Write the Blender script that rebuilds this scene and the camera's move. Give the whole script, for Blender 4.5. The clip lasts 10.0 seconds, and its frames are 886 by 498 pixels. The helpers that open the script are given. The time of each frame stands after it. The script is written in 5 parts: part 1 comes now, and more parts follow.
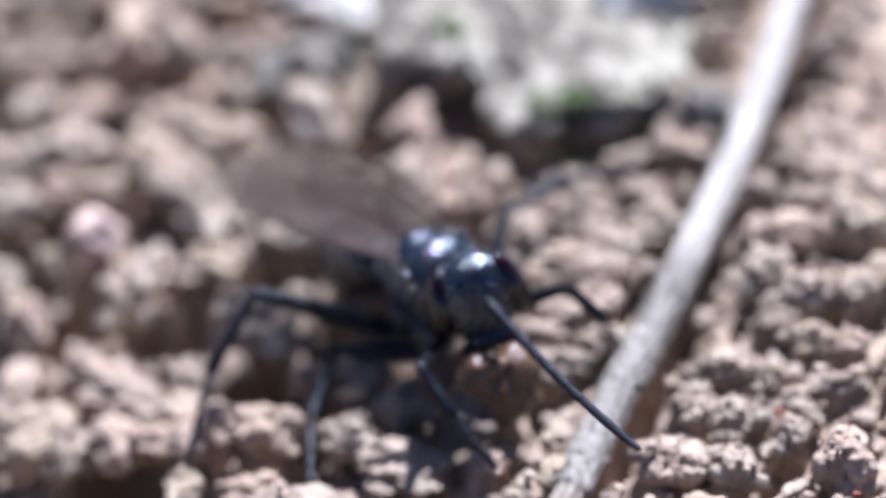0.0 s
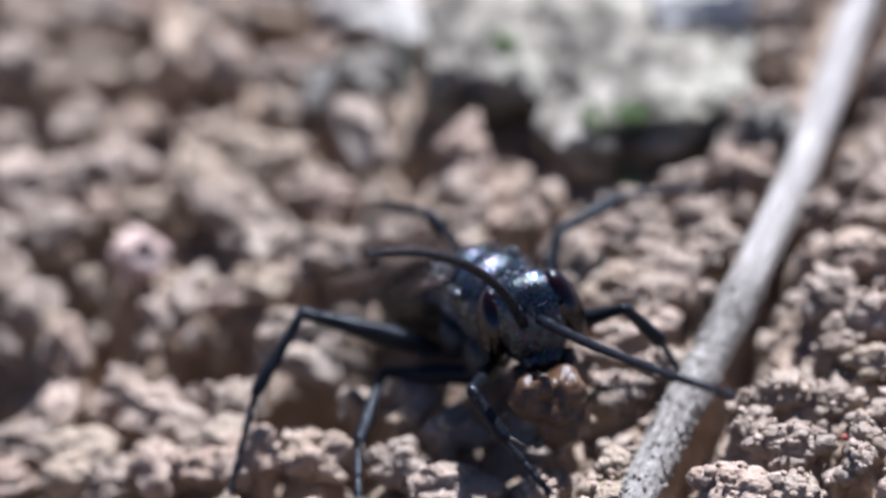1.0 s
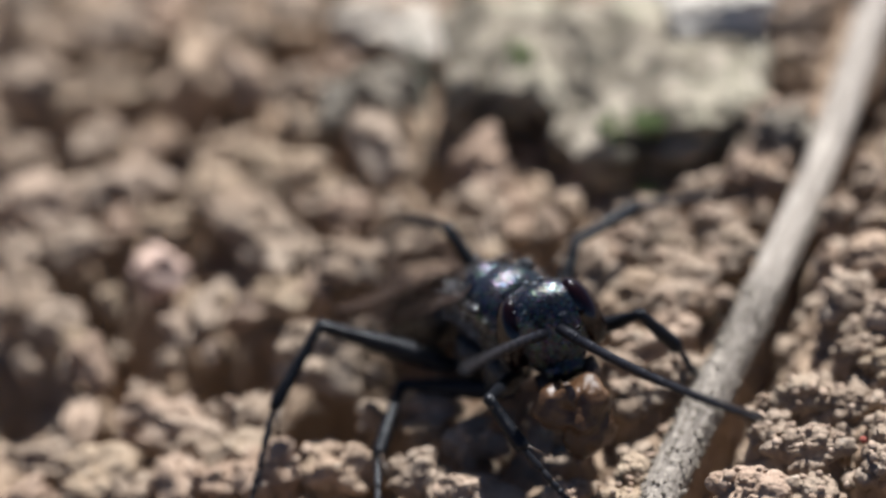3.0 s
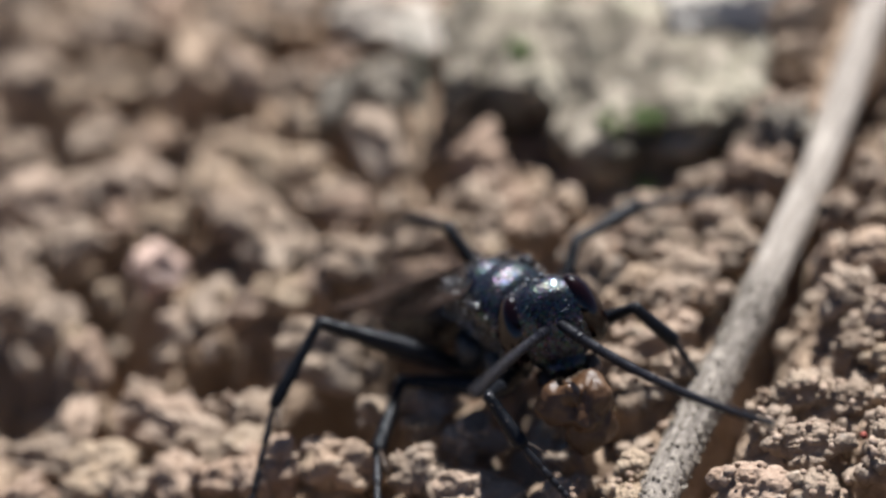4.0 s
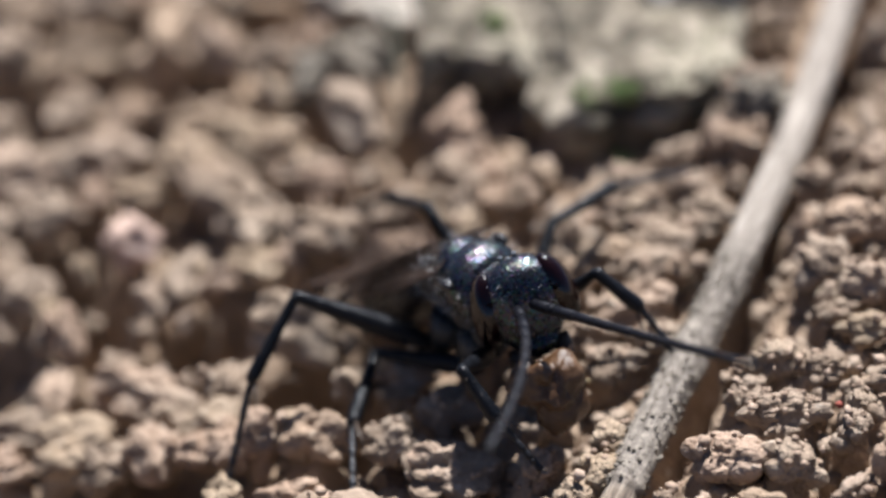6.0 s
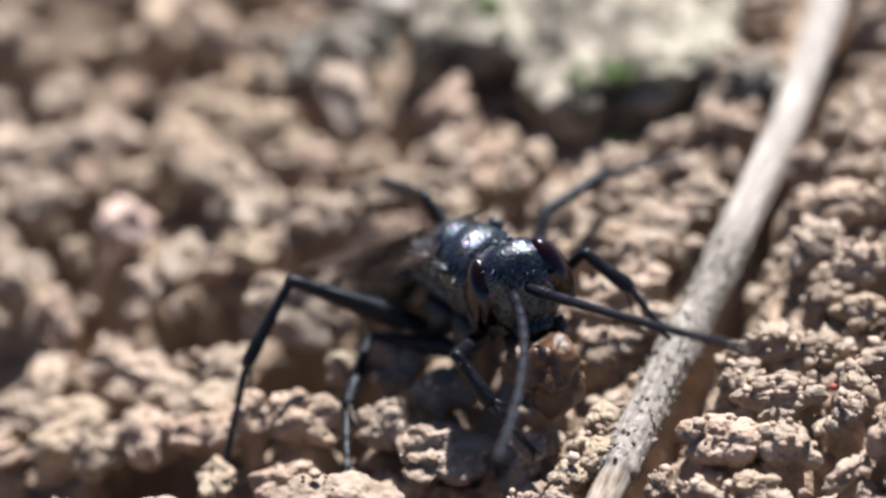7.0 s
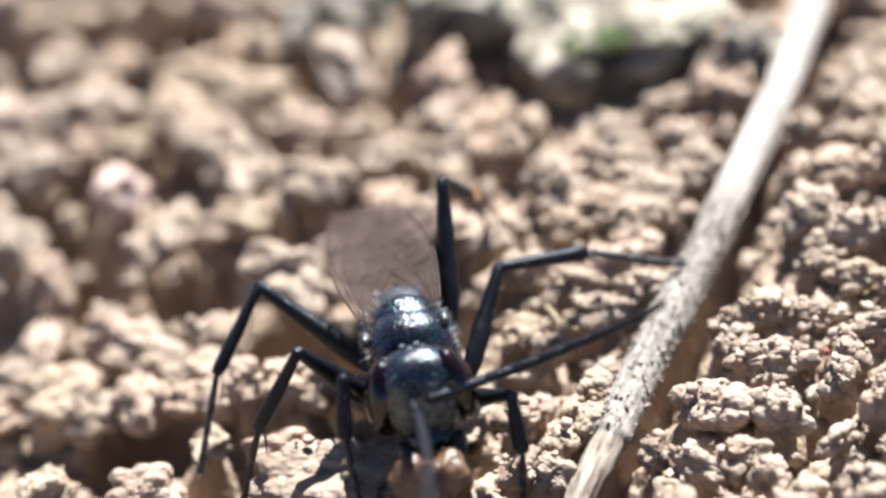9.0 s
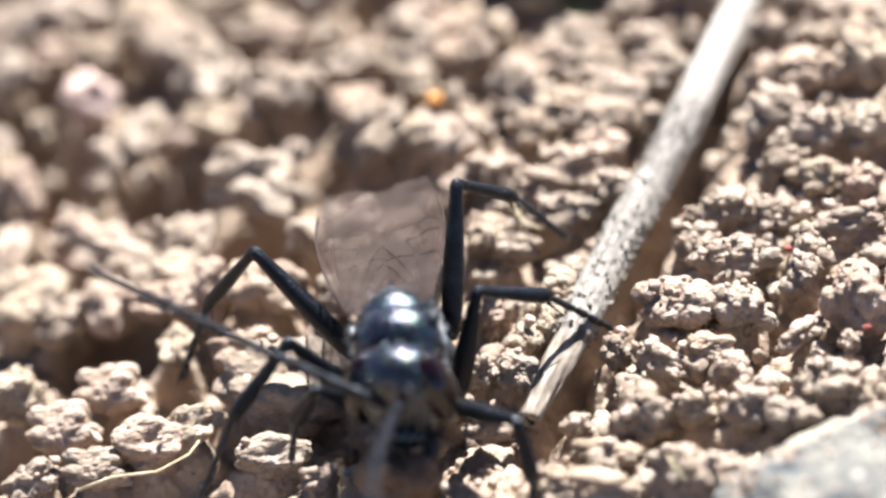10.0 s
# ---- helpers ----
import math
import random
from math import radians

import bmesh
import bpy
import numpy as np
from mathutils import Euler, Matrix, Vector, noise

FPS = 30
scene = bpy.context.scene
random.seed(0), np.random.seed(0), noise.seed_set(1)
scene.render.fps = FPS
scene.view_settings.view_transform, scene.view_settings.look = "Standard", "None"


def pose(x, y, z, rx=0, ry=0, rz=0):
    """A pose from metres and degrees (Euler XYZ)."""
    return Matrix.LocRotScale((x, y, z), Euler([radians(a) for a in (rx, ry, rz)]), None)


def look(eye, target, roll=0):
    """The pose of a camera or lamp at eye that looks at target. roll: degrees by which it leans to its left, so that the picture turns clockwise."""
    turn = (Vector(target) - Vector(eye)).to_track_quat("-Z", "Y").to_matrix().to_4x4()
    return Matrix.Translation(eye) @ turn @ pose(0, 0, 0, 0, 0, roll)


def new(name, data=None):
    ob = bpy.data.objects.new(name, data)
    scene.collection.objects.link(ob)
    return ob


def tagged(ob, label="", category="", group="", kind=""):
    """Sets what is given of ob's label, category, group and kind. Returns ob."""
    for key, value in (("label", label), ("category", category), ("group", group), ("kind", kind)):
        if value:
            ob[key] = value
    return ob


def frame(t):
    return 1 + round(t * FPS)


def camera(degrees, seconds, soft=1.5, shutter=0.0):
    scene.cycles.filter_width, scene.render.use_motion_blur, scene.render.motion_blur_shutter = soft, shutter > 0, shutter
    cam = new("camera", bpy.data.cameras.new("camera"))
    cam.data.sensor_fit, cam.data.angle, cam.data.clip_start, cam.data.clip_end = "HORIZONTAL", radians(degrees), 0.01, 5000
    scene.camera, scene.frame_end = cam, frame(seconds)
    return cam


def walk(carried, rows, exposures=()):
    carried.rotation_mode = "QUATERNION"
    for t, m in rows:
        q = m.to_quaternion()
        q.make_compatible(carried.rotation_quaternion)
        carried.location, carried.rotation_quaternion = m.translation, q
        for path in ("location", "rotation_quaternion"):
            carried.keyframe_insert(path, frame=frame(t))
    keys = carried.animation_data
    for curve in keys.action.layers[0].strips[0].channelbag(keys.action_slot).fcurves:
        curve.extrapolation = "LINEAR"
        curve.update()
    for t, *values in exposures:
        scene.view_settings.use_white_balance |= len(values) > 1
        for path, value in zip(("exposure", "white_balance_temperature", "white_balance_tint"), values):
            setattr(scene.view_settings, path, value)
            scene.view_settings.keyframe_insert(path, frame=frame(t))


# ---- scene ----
cam = camera(14, 10.0, soft=2.8)
cam.data.dof.use_dof = True
cam.data.dof.focus_distance = 0.0637
cam.data.dof.aperture_fstop = 44
EXPOSURES = [(0.0, 2.03, 5020, 14), (1.0, 1.73, 5070, 13), (1.8, 1.39, 5600, 11), (2.5, 1.39, 5820, 9), (5.5, 1.40, 5900, 11), (7.0, 1.87, 5740, 10), (8.5, 2.25, 5710, 9), (10.0, 2.47, 5680, 8)]
PATH = [
    (0.0, look((-0.00081, -0.05359, 0.04954), (0.00133, -0.00091, 0.00000), 2.35)),
    (0.5, look((-0.00102, -0.05261, 0.04873), (0.00060, -0.00056, 0.00000), 2.13)),
    (1.0, look((-0.00075, -0.05232, 0.04784), (0.00031, -0.00034, 0.00000), 1.63)),
    (1.5, look((-0.00041, -0.05222, 0.04762), (0.00023, -0.00038, 0.00000), 1.01)),
    (2.0, look((-0.00009, -0.05254, 0.04745), (0.00013, -0.00022, 0.00000), 0.38)),
    (2.5, look((-0.00000, -0.05272, 0.04747), (-0.00000, 0.00000, 0.00000), -0.00)),
    (4.0, look((0.00002, -0.05260, 0.04731), (-0.00004, -0.00012, 0.00000), -0.29)),
    (4.5, look((0.00012, -0.05264, 0.04724), (0.00013, -0.00044, 0.00000), -0.24)),
    (5.0, look((0.00012, -0.05267, 0.04712), (0.00029, -0.00064, -0.00000), -0.20)),
    (5.5, look((0.00016, -0.05276, 0.04702), (0.00037, -0.00076, 0.00000), -0.20)),
    (7.0, look((0.00019, -0.05278, 0.04686), (0.00055, -0.00142, 0.00000), -0.20)),
    (7.5, look((0.00023, -0.05279, 0.04685), (0.00054, -0.00163, 0.00000), -0.24)),
    (8.0, look((0.00042, -0.05281, 0.04677), (0.00059, -0.00185, 0.00000), -0.42)),
    (8.5, look((0.00044, -0.05286, 0.04684), (0.00061, -0.00210, 0.00000), -0.44)),
    (9.0, look((0.00061, -0.05291, 0.04673), (0.00065, -0.00237, -0.00000), -0.57)),
    (9.5, look((0.00071, -0.05295, 0.04682), (0.00069, -0.00334, 0.00000), -0.69)),
    (10.0, look((0.00138, -0.05384, 0.04616), (0.00127, -0.00509, -0.00000), -0.87)),
]
walk(cam, PATH, EXPOSURES)

# ---- light: high sun from behind the subject, clear open sky ----
SUN_ELEVATION, SUN_AZIMUTH = 56.0, 12.0          # degrees; azimuth from +y towards +x
world = bpy.data.worlds.new("sky")
scene.world = world
world.use_nodes = True
nt = world.node_tree
sky = nt.nodes.new("ShaderNodeTexSky")
sky.sky_type, sky.sun_disc = "NISHITA", False
sky.air_density, sky.dust_density = 0.4, 0.6
sky.sun_elevation, sky.sun_rotation = radians(SUN_ELEVATION), radians(SUN_AZIMUTH)
nt.links.new(sky.outputs[0], nt.nodes["Background"].inputs[0])
nt.nodes["Background"].inputs[1].default_value = 0.05
sun_data = bpy.data.lights.new("sun", "SUN")
sun_data.energy, sun_data.angle, sun_data.color = 4.8, radians(0.53), (1.0, 0.95, 0.88)
sun = new("sun", sun_data)
az, el = radians(SUN_AZIMUTH), radians(SUN_ELEVATION)
to_sun = Vector((math.sin(az) * math.cos(el), math.cos(az) * math.cos(el), math.sin(el)))
sun.matrix_world = look(to_sun * 0.5, (0, 0, 0))

# ---- materials (lengths in the shaders are metres) ----
MM = 0.001


def material(name):
    m = bpy.data.materials.new(name)
    m.use_nodes = True
    return m, m.node_tree, m.node_tree.nodes["Principled BSDF"]


def tex(nt, kind, scale, coord="Object", detail=6.0, rough=0.6):
    c = nt.nodes.new("ShaderNodeTexCoord")
    n = nt.nodes.new("ShaderNodeTexNoise" if kind == "noise" else "ShaderNodeTexVoronoi")
    n.inputs["Scale"].default_value = scale
    if kind == "noise":
        n.inputs["Detail"].default_value, n.inputs["Roughness"].default_value = detail, rough
    nt.links.new(c.outputs[coord], n.inputs["Vector"])
    return n


def ramp(nt, source, *stops):
    r = nt.nodes.new("ShaderNodeValToRGB")
    while len(r.color_ramp.elements) < len(stops):
        r.color_ramp.elements.new(0.5)
    for e, (p, c) in zip(r.color_ramp.elements, stops):
        e.position, e.color = p, (*c, 1)
    nt.links.new(source, r.inputs[0])
    return r


def mix(nt, a, b, factor, mode="MIX"):
    m = nt.nodes.new("ShaderNodeMix")
    m.data_type, m.blend_type = "RGBA", mode
    for sock, v in ((m.inputs[6], a), (m.inputs[7], b), (m.inputs[0], factor)):
        if hasattr(v, "is_linked"):
            nt.links.new(v, sock)
        else:
            sock.default_value = v
    return m.outputs[2]


def bump(nt, bsdf, source, distance, strength=1.0):
    b = nt.nodes.new("ShaderNodeBump")
    b.inputs["Distance"].default_value, b.inputs["Strength"].default_value = distance, strength
    nt.links.new(source, b.inputs["Height"])
    prior = bsdf.inputs["Normal"].links
    if prior:
        nt.links.new(prior[0].from_socket, b.inputs["Normal"])
    nt.links.new(b.outputs[0], bsdf.inputs["Normal"])


def soil_material(name, dark, mid, light):
    """Dry clay soil: mottled grain, pale dust, a few mineral grains."""
    m, nt, b = material(name)
    big = tex(nt, "noise", 900, "Object", 5)
    fine = tex(nt, "noise", 9000, "Object", 6, 0.7)
    c1 = ramp(nt, big.outputs["Fac"], (0.30, dark), (0.52, mid), (0.75, light))
    c2 = ramp(nt, fine.outputs["Fac"], (0.30, (0.72, 0.69, 0.66)), (0.55, (1, 1, 1)), (0.8, (1.2, 1.18, 1.15)))
    col = mix(nt, c1.outputs[0], c2.outputs[0], 0.8, "MULTIPLY")
    info = nt.nodes.new("ShaderNodeObjectInfo")
    tone = ramp(nt, info.outputs["Random"], (0.0, (0.80, 0.77, 0.74)), (0.35, (1, 1, 1)), (0.6, (1.08, 1.06, 0.96)), (0.8, (1.12, 1.02, 0.98)), (1.0, (1.18, 1.16, 1.16)))
    col = mix(nt, col, tone.outputs[0], 0.9, "MULTIPLY")
    cells = tex(nt, "voronoi", 6000)
    pick = ramp(nt, cells.outputs["Color"], (0.90, (0, 0, 0)), (0.93, (0.7, 0.7, 0.7)))
    col = mix(nt, col, (0.42, 0.36, 0.29, 1), pick.outputs[0])
    nt.links.new(col, b.inputs["Base Color"])
    b.inputs["Roughness"].default_value = 0.95
    b.inputs["Specular IOR Level"].default_value = 0.05
    bump(nt, b, fine.outputs["Fac"], 0.00005, 0.6)
    gran = tex(nt, "voronoi", 7000)
    gran.feature = "SMOOTH_F1"
    bump(nt, b, gran.outputs["Distance"], -0.00009, 0.6)
    return m


SOIL = soil_material("dry_soil", (0.167, 0.123, 0.088), (0.275, 0.214, 0.162), (0.369, 0.302, 0.238))
SOIL_RED = soil_material("pinkish_soil", (0.324, 0.221, 0.171), (0.504, 0.369, 0.302), (0.612, 0.477, 0.405))
SOIL_GREY = soil_material("grey_soil", (0.127, 0.110, 0.086), (0.220, 0.194, 0.157), (0.306, 0.273, 0.227))
SOIL_PALE = soil_material("pale_soil", (0.266, 0.227, 0.180), (0.373, 0.327, 0.273), (0.466, 0.427, 0.373))


def rock_material():
    m, nt, b = material("mossy_rock")
    big = tex(nt, "noise", 800, detail=8, rough=0.7)
    fine = tex(nt, "noise", 5000, detail=6, rough=0.7)
    c = ramp(nt, big.outputs["Fac"], (0.42, (0.055, 0.045, 0.028)), (0.49, (0.160, 0.131, 0.093)), (0.57, (0.315, 0.268, 0.204)))
    f = ramp(nt, fine.outputs["Fac"], (0.3, (0.6, 0.58, 0.55)), (0.6, (1, 1, 1)), (0.85, (1.2, 1.2, 1.15)))
    col = mix(nt, c.outputs[0], f.outputs[0], 0.8, "MULTIPLY")
    spots = tex(nt, "noise", 620, detail=3)
    where = ramp(nt, spots.outputs["Fac"], (0.50, (0, 0, 0)), (0.68, (0.22, 0.22, 0.22)))
    col = mix(nt, col, (0.13, 0.16, 0.075, 1), where.outputs[0])
    nt.links.new(col, b.inputs["Base Color"])
    b.inputs["Roughness"].default_value = 0.9
    bump(nt, b, fine.outputs["Fac"], 0.00008)
    return m


def stem_material():
    m, nt, b = material("weathered_dry_stem")
    c = nt.nodes.new("ShaderNodeTexCoord")
    mp = nt.nodes.new("ShaderNodeMapping")
    turn = nt.nodes.new("ShaderNodeMapping")
    turn.inputs["Rotation"].default_value = (0, 0, radians(-68.7))
    nt.links.new(c.outputs["Object"], turn.inputs[0])
    mp.inputs["Scale"].default_value = (0.10, 1, 1)
    nt.links.new(turn.outputs[0], mp.inputs[0])
    n = nt.nodes.new("ShaderNodeTexNoise")
    n.inputs["Scale"].default_value, n.inputs["Detail"].default_value = 9000, 5
    nt.links.new(mp.outputs[0], n.inputs["Vector"])
    dirt = tex(nt, "noise", 7000, detail=7, rough=0.8)
    c1 = ramp(nt, n.outputs["Fac"], (0.3, (0.099, 0.084, 0.068)), (0.5, (0.190, 0.167, 0.141)), (0.72, (0.289, 0.258, 0.220)))
    d = ramp(nt, dirt.outputs["Fac"], (0.36, (0.62, 0.56, 0.51)), (0.47, (0.86, 0.81, 0.76)), (0.54, (1.1, 1.05, 1.0)), (0.64, (1.45, 1.38, 1.31)))
    clean = mix(nt, c1.outputs[0], (1.52, 1.47, 1.43, 1), 1.0, "MULTIPLY")
    soiled = mix(nt, c1.outputs[0], d.outputs[0], 0.85, "MULTIPLY")
    # soil clings to the middle stretch of the twig
    sep = nt.nodes.new("ShaderNodeSeparateXYZ")
    nt.links.new(c.outputs["Object"], sep.inputs[0])
    away = nt.nodes.new("ShaderNodeMath")
    away.operation = "ADD"
    away.inputs[1].default_value = 0.0055
    nt.links.new(sep.outputs["Y"], away.inputs[0])
    far = nt.nodes.new("ShaderNodeMath")
    far.operation = "ABSOLUTE"
    nt.links.new(away.outputs[0], far.inputs[0])
    mr = nt.nodes.new("ShaderNodeMapRange")
    mr.inputs["From Min"].default_value, mr.inputs["From Max"].default_value = 0.0026, 0.0030
    nt.links.new(far.outputs[0], mr.inputs["Value"])
    add = nt.nodes.new("ShaderNodeMath")
    add.operation = "MULTIPLY_ADD"
    add.inputs[1].default_value, add.inputs[2].default_value = 0.5, -0.25
    nt.links.new(dirt.outputs["Fac"], add.inputs[0])
    tot = nt.nodes.new("ShaderNodeMath")
    tot.operation, tot.use_clamp = "ADD", True
    nt.links.new(mr.outputs[0], tot.inputs[0])
    nt.links.new(add.outputs[0], tot.inputs[1])
    # the bark of the near end is browner and streaked
    near = nt.nodes.new("ShaderNodeMapRange")
    near.inputs["From Min"].default_value, near.inputs["From Max"].default_value = -0.0078, -0.0086
    nt.links.new(sep.outputs["Y"], near.inputs["Value"])
    streak = ramp(nt, n.outputs["Fac"], (0.36, (0.085, 0.062, 0.043)), (0.5, (0.20, 0.155, 0.112)), (0.66, (0.36, 0.30, 0.23)))
    bark = mix(nt, clean, mix(nt, streak.outputs[0], d.outputs[0], 0.35, "MULTIPLY"), near.outputs[0])
    nt.links.new(mix(nt, soiled, bark, tot.outputs[0]), b.inputs["Base Color"])
    b.inputs["Roughness"].default_value = 0.75
    bump(nt, b, n.outputs["Fac"], 0.00004)
    bump(nt, b, dirt.outputs["Fac"], 0.00006)
    return m


def cuticle(name, colour, rough, speck=0.0, metal=0.0, speck_scale=26000, relief=0.000012, gloss=0.38, sparkle=False):
    """Black insect cuticle with fine pits and a bloom of short silvery hairs."""
    m, nt, b = material(name)
    n = tex(nt, "noise", 3000, detail=5)
    c = ramp(nt, n.outputs["Fac"], (0.3, tuple(v * 0.6 for v in colour)), (0.7, tuple(v * 1.5 for v in colour)))
    col = c.outputs[0]
    pits = tex(nt, "voronoi", speck_scale)
    if speck:
        pick = ramp(nt, pits.outputs["Color"], (1 - speck, (0, 0, 0)), (1 - speck + 0.05, (1, 1, 1)))
        col = mix(nt, col, (0.16, 0.18, 0.20, 1), pick.outputs[0])
    nt.links.new(col, b.inputs["Base Color"])
    r = ramp(nt, n.outputs["Fac"], (0.3, (rough * 0.75,) * 3), (0.7, (min(1, rough * 1.3),) * 3))
    nt.links.new(r.outputs[0], b.inputs["Roughness"])
    b.inputs["Metallic"].default_value = metal
    b.inputs["Specular IOR Level"].default_value = gloss
    if sparkle:
        # scale hairs of uneven sheen over a polished base
        sheen = tex(nt, "voronoi", 24000)
        lv = ramp(nt, sheen.outputs["Color"], (0.2, (0.15,) * 3), (0.45, (0.7,) * 3), (0.7, (1.0,) * 3))
        nt.links.new(lv.outputs[0], b.inputs["Specular IOR Level"])
        tint = tex(nt, "voronoi", 21000)
        hue = mix(nt, (0.75, 0.90, 1.0, 1), tint.outputs["Color"], 0.6)
        nt.links.new(hue, b.inputs["Specular Tint"])
        b.inputs["Coat Weight"].default_value, b.inputs["Coat Roughness"].default_value = 0.05, 0.2
    bump(nt, b, pits.outputs["Distance"], relief, 0.8)
    return m


CUTICLE = cuticle("black_cuticle", (0.003, 0.0036, 0.0055), 0.27, 0.03, speck_scale=24000, relief=0.000012, sparkle=True)
CUTICLE_BLOOM = cuticle("silvery_haired_cuticle", (0.011, 0.012, 0.013), 0.45, 0.10)
CUTICLE_LEG = cuticle("black_leg_cuticle", (0.004, 0.0045, 0.006), 0.36, 0.02, gloss=0.15)
CUTICLE_ANTENNA = cuticle("dull_black_antenna_cuticle", (0.005, 0.005, 0.007), 0.42, 0.0, gloss=0.15)
CUTICLE_SHIN = cuticle("grey_bloomed_leg_cuticle", (0.010, 0.010, 0.012), 0.45, 0.06, gloss=0.25)
CUTICLE_SMOOTH = cuticle("smooth_black_cuticle", (0.010, 0.009, 0.009), 0.25, 0.0)
EYE = cuticle("dark_red_compound_eye", (0.0040, 0.0010, 0.0012), 0.18, 0.0, speck_scale=40000, relief=0.000003, gloss=0.05)
EYE.node_tree.nodes["Principled BSDF"].inputs["Coat Weight"].default_value = 0.5
EYE.node_tree.nodes["Principled BSDF"].inputs["Coat Roughness"].default_value = 0.07
GLASSY = cuticle("glassy_ocellus", (0.10, 0.11, 0.12), 0.06)
HAIR = cuticle("silver_hair", (0.42, 0.43, 0.44), 0.45)
JAW = cuticle("blackish_brown_mandible", (0.018, 0.011, 0.007), 0.3, gloss=0.3)
SPUR = cuticle("brown_spur", (0.05, 0.035, 0.025), 0.4)


def wing_material():
    m, nt, b = material("smoky_wing_membrane")
    n = tex(nt, "noise", 1500, detail=4)
    c = ramp(nt, n.outputs["Fac"], (0.3, (0.030, 0.0205, 0.0160)), (0.7, (0.056, 0.0400, 0.0325)))
    nt.links.new(c.outputs[0], b.inputs["Base Color"])
    b.inputs["Roughness"].default_value = 0.42
    b.inputs["Alpha"].default_value = 0.57
    b.inputs["Specular IOR Level"].default_value = 0.02
    wr = tex(nt, "noise", 2600, detail=3)
    bump(nt, b, wr.outputs["Fac"], 0.00004, 0.6)
    return m


WING = wing_material()
VEIN = cuticle("dark_brown_vein", (0.030, 0.020, 0.016), 0.5, gloss=0.08)


def mud_material():
    m, nt, b = material("wet_brown_mud")
    n = tex(nt, "noise", 1800, detail=6)
    c = ramp(nt, n.outputs["Fac"], (0.3, (0.030, 0.014, 0.006)), (0.55, (0.066, 0.034, 0.016)), (0.75, (0.115, 0.066, 0.034)))
    nt.links.new(c.outputs[0], b.inputs["Base Color"])
    r = ramp(nt, n.outputs["Fac"], (0.40, (0.26,) * 3), (0.65, (0.48,) * 3))
    nt.links.new(r.outputs[0], b.inputs["Roughness"])
    b.inputs["Specular IOR Level"].default_value = 0.3
    bump(nt, b, tex(nt, "noise", 6000, detail=5).outputs["Fac"], 0.00004)
    return m


MUD = mud_material()


def plain(name, a, c, scale, rough=0.8):
    m, nt, b = material(name)
    n = tex(nt, "noise", scale, detail=5)
    nt.links.new(ramp(nt, n.outputs["Fac"], (0.3, a), (0.7, c)).outputs[0], b.inputs["Base Color"])
    b.inputs["Roughness"].default_value = rough
    bump(nt, b, n.outputs["Fac"], 0.00004)
    return m


ROCK, STEM = rock_material(), stem_material()
MOSS = plain("green_moss", (0.075, 0.11, 0.03), (0.19, 0.245, 0.085), 4000)
RED = plain("red_grain", (0.208, 0.040, 0.024), (0.320, 0.080, 0.048), 3000)
FIBRE = plain("pale_plant_fibre", (0.270, 0.203, 0.105), (0.413, 0.338, 0.210), 3000)
ORANGE = plain("orange_grain", (0.383, 0.136, 0.025), (0.510, 0.238, 0.051), 3000)
ROOTLET = plain("dry_rootlet", (0.035, 0.036, 0.022), (0.075, 0.072, 0.045), 3000)
WHITISH = soil_material("whitish_stone", (0.385, 0.348, 0.296), (0.518, 0.481, 0.422), (0.592, 0.570, 0.533))
STONE = soil_material("dusty_grey_stone", (0.046, 0.049, 0.056), (0.125, 0.116, 0.107), (0.30, 0.265, 0.215))

# ---- mesh tools (shapes are drawn in millimetres) ----
def part(name, bm, mat, parent=None, label="", smooth=True):
    """One mesh object from a bmesh drawn in millimetres, under its thing."""
    me = bpy.data.meshes.new(name)
    bmesh.ops.scale(bm, vec=(MM, MM, MM), verts=bm.verts)
    bmesh.ops.recalc_face_normals(bm, faces=bm.faces)
    bm.to_mesh(me)
    bm.free()
    if smooth:
        me.shade_smooth()
    me.materials.append(mat)
    ob = new(name, me)
    ob.parent = parent
    return tagged(ob, label)


def loft(sections, n=20, power=2.0, bm=None):
    """A closed skin through sections (x, z centre, half width, half height) along x."""
    bm = bm or bmesh.new()
    rings = []
    for x, zc, w, h in sections:
        ring = []
        for i in range(n):
            a = 2 * math.pi * i / n
            c, s = math.cos(a), math.sin(a)
            e = 2.0 / power
            ring.append(bm.verts.new((x, w * math.copysign(abs(c) ** e, c), zc + h * math.copysign(abs(s) ** e, s))))
        rings.append(ring)
    for p, q in zip(rings, rings[1:]):
        for i in range(n):
            bm.faces.new((p[i], p[(i + 1) % n], q[(i + 1) % n], q[i]))
    bm.faces.new(rings[0])
    bm.faces.new(rings[-1][::-1])
    return bm


def tube(points, radii, n=8, bm=None):
    """A tapered tube along 3D points."""
    bm = bm or bmesh.new()
    pts = [Vector(p) for p in points]
    rings = []
    for i, p in enumerate(pts):
        d = (pts[min(i + 1, len(pts) - 1)] - pts[max(i - 1, 0)]).normalized()
        u = d.cross(Vector((0, 0, 1)) if abs(d.z) < 0.9 else Vector((1, 0, 0))).normalized()
        v = d.cross(u)
        rings.append([bm.verts.new(p + (u * math.cos(2 * math.pi * k / n) + v * math.sin(2 * math.pi * k / n)) * radii[i]) for k in range(n)])
    for a, b in zip(rings, rings[1:]):
        for k in range(n):
            bm.faces.new((a[k], a[(k + 1) % n], b[(k + 1) % n], b[k]))
    bm.faces.new(rings[0][::-1])
    bm.faces.new(rings[-1])
    return bm


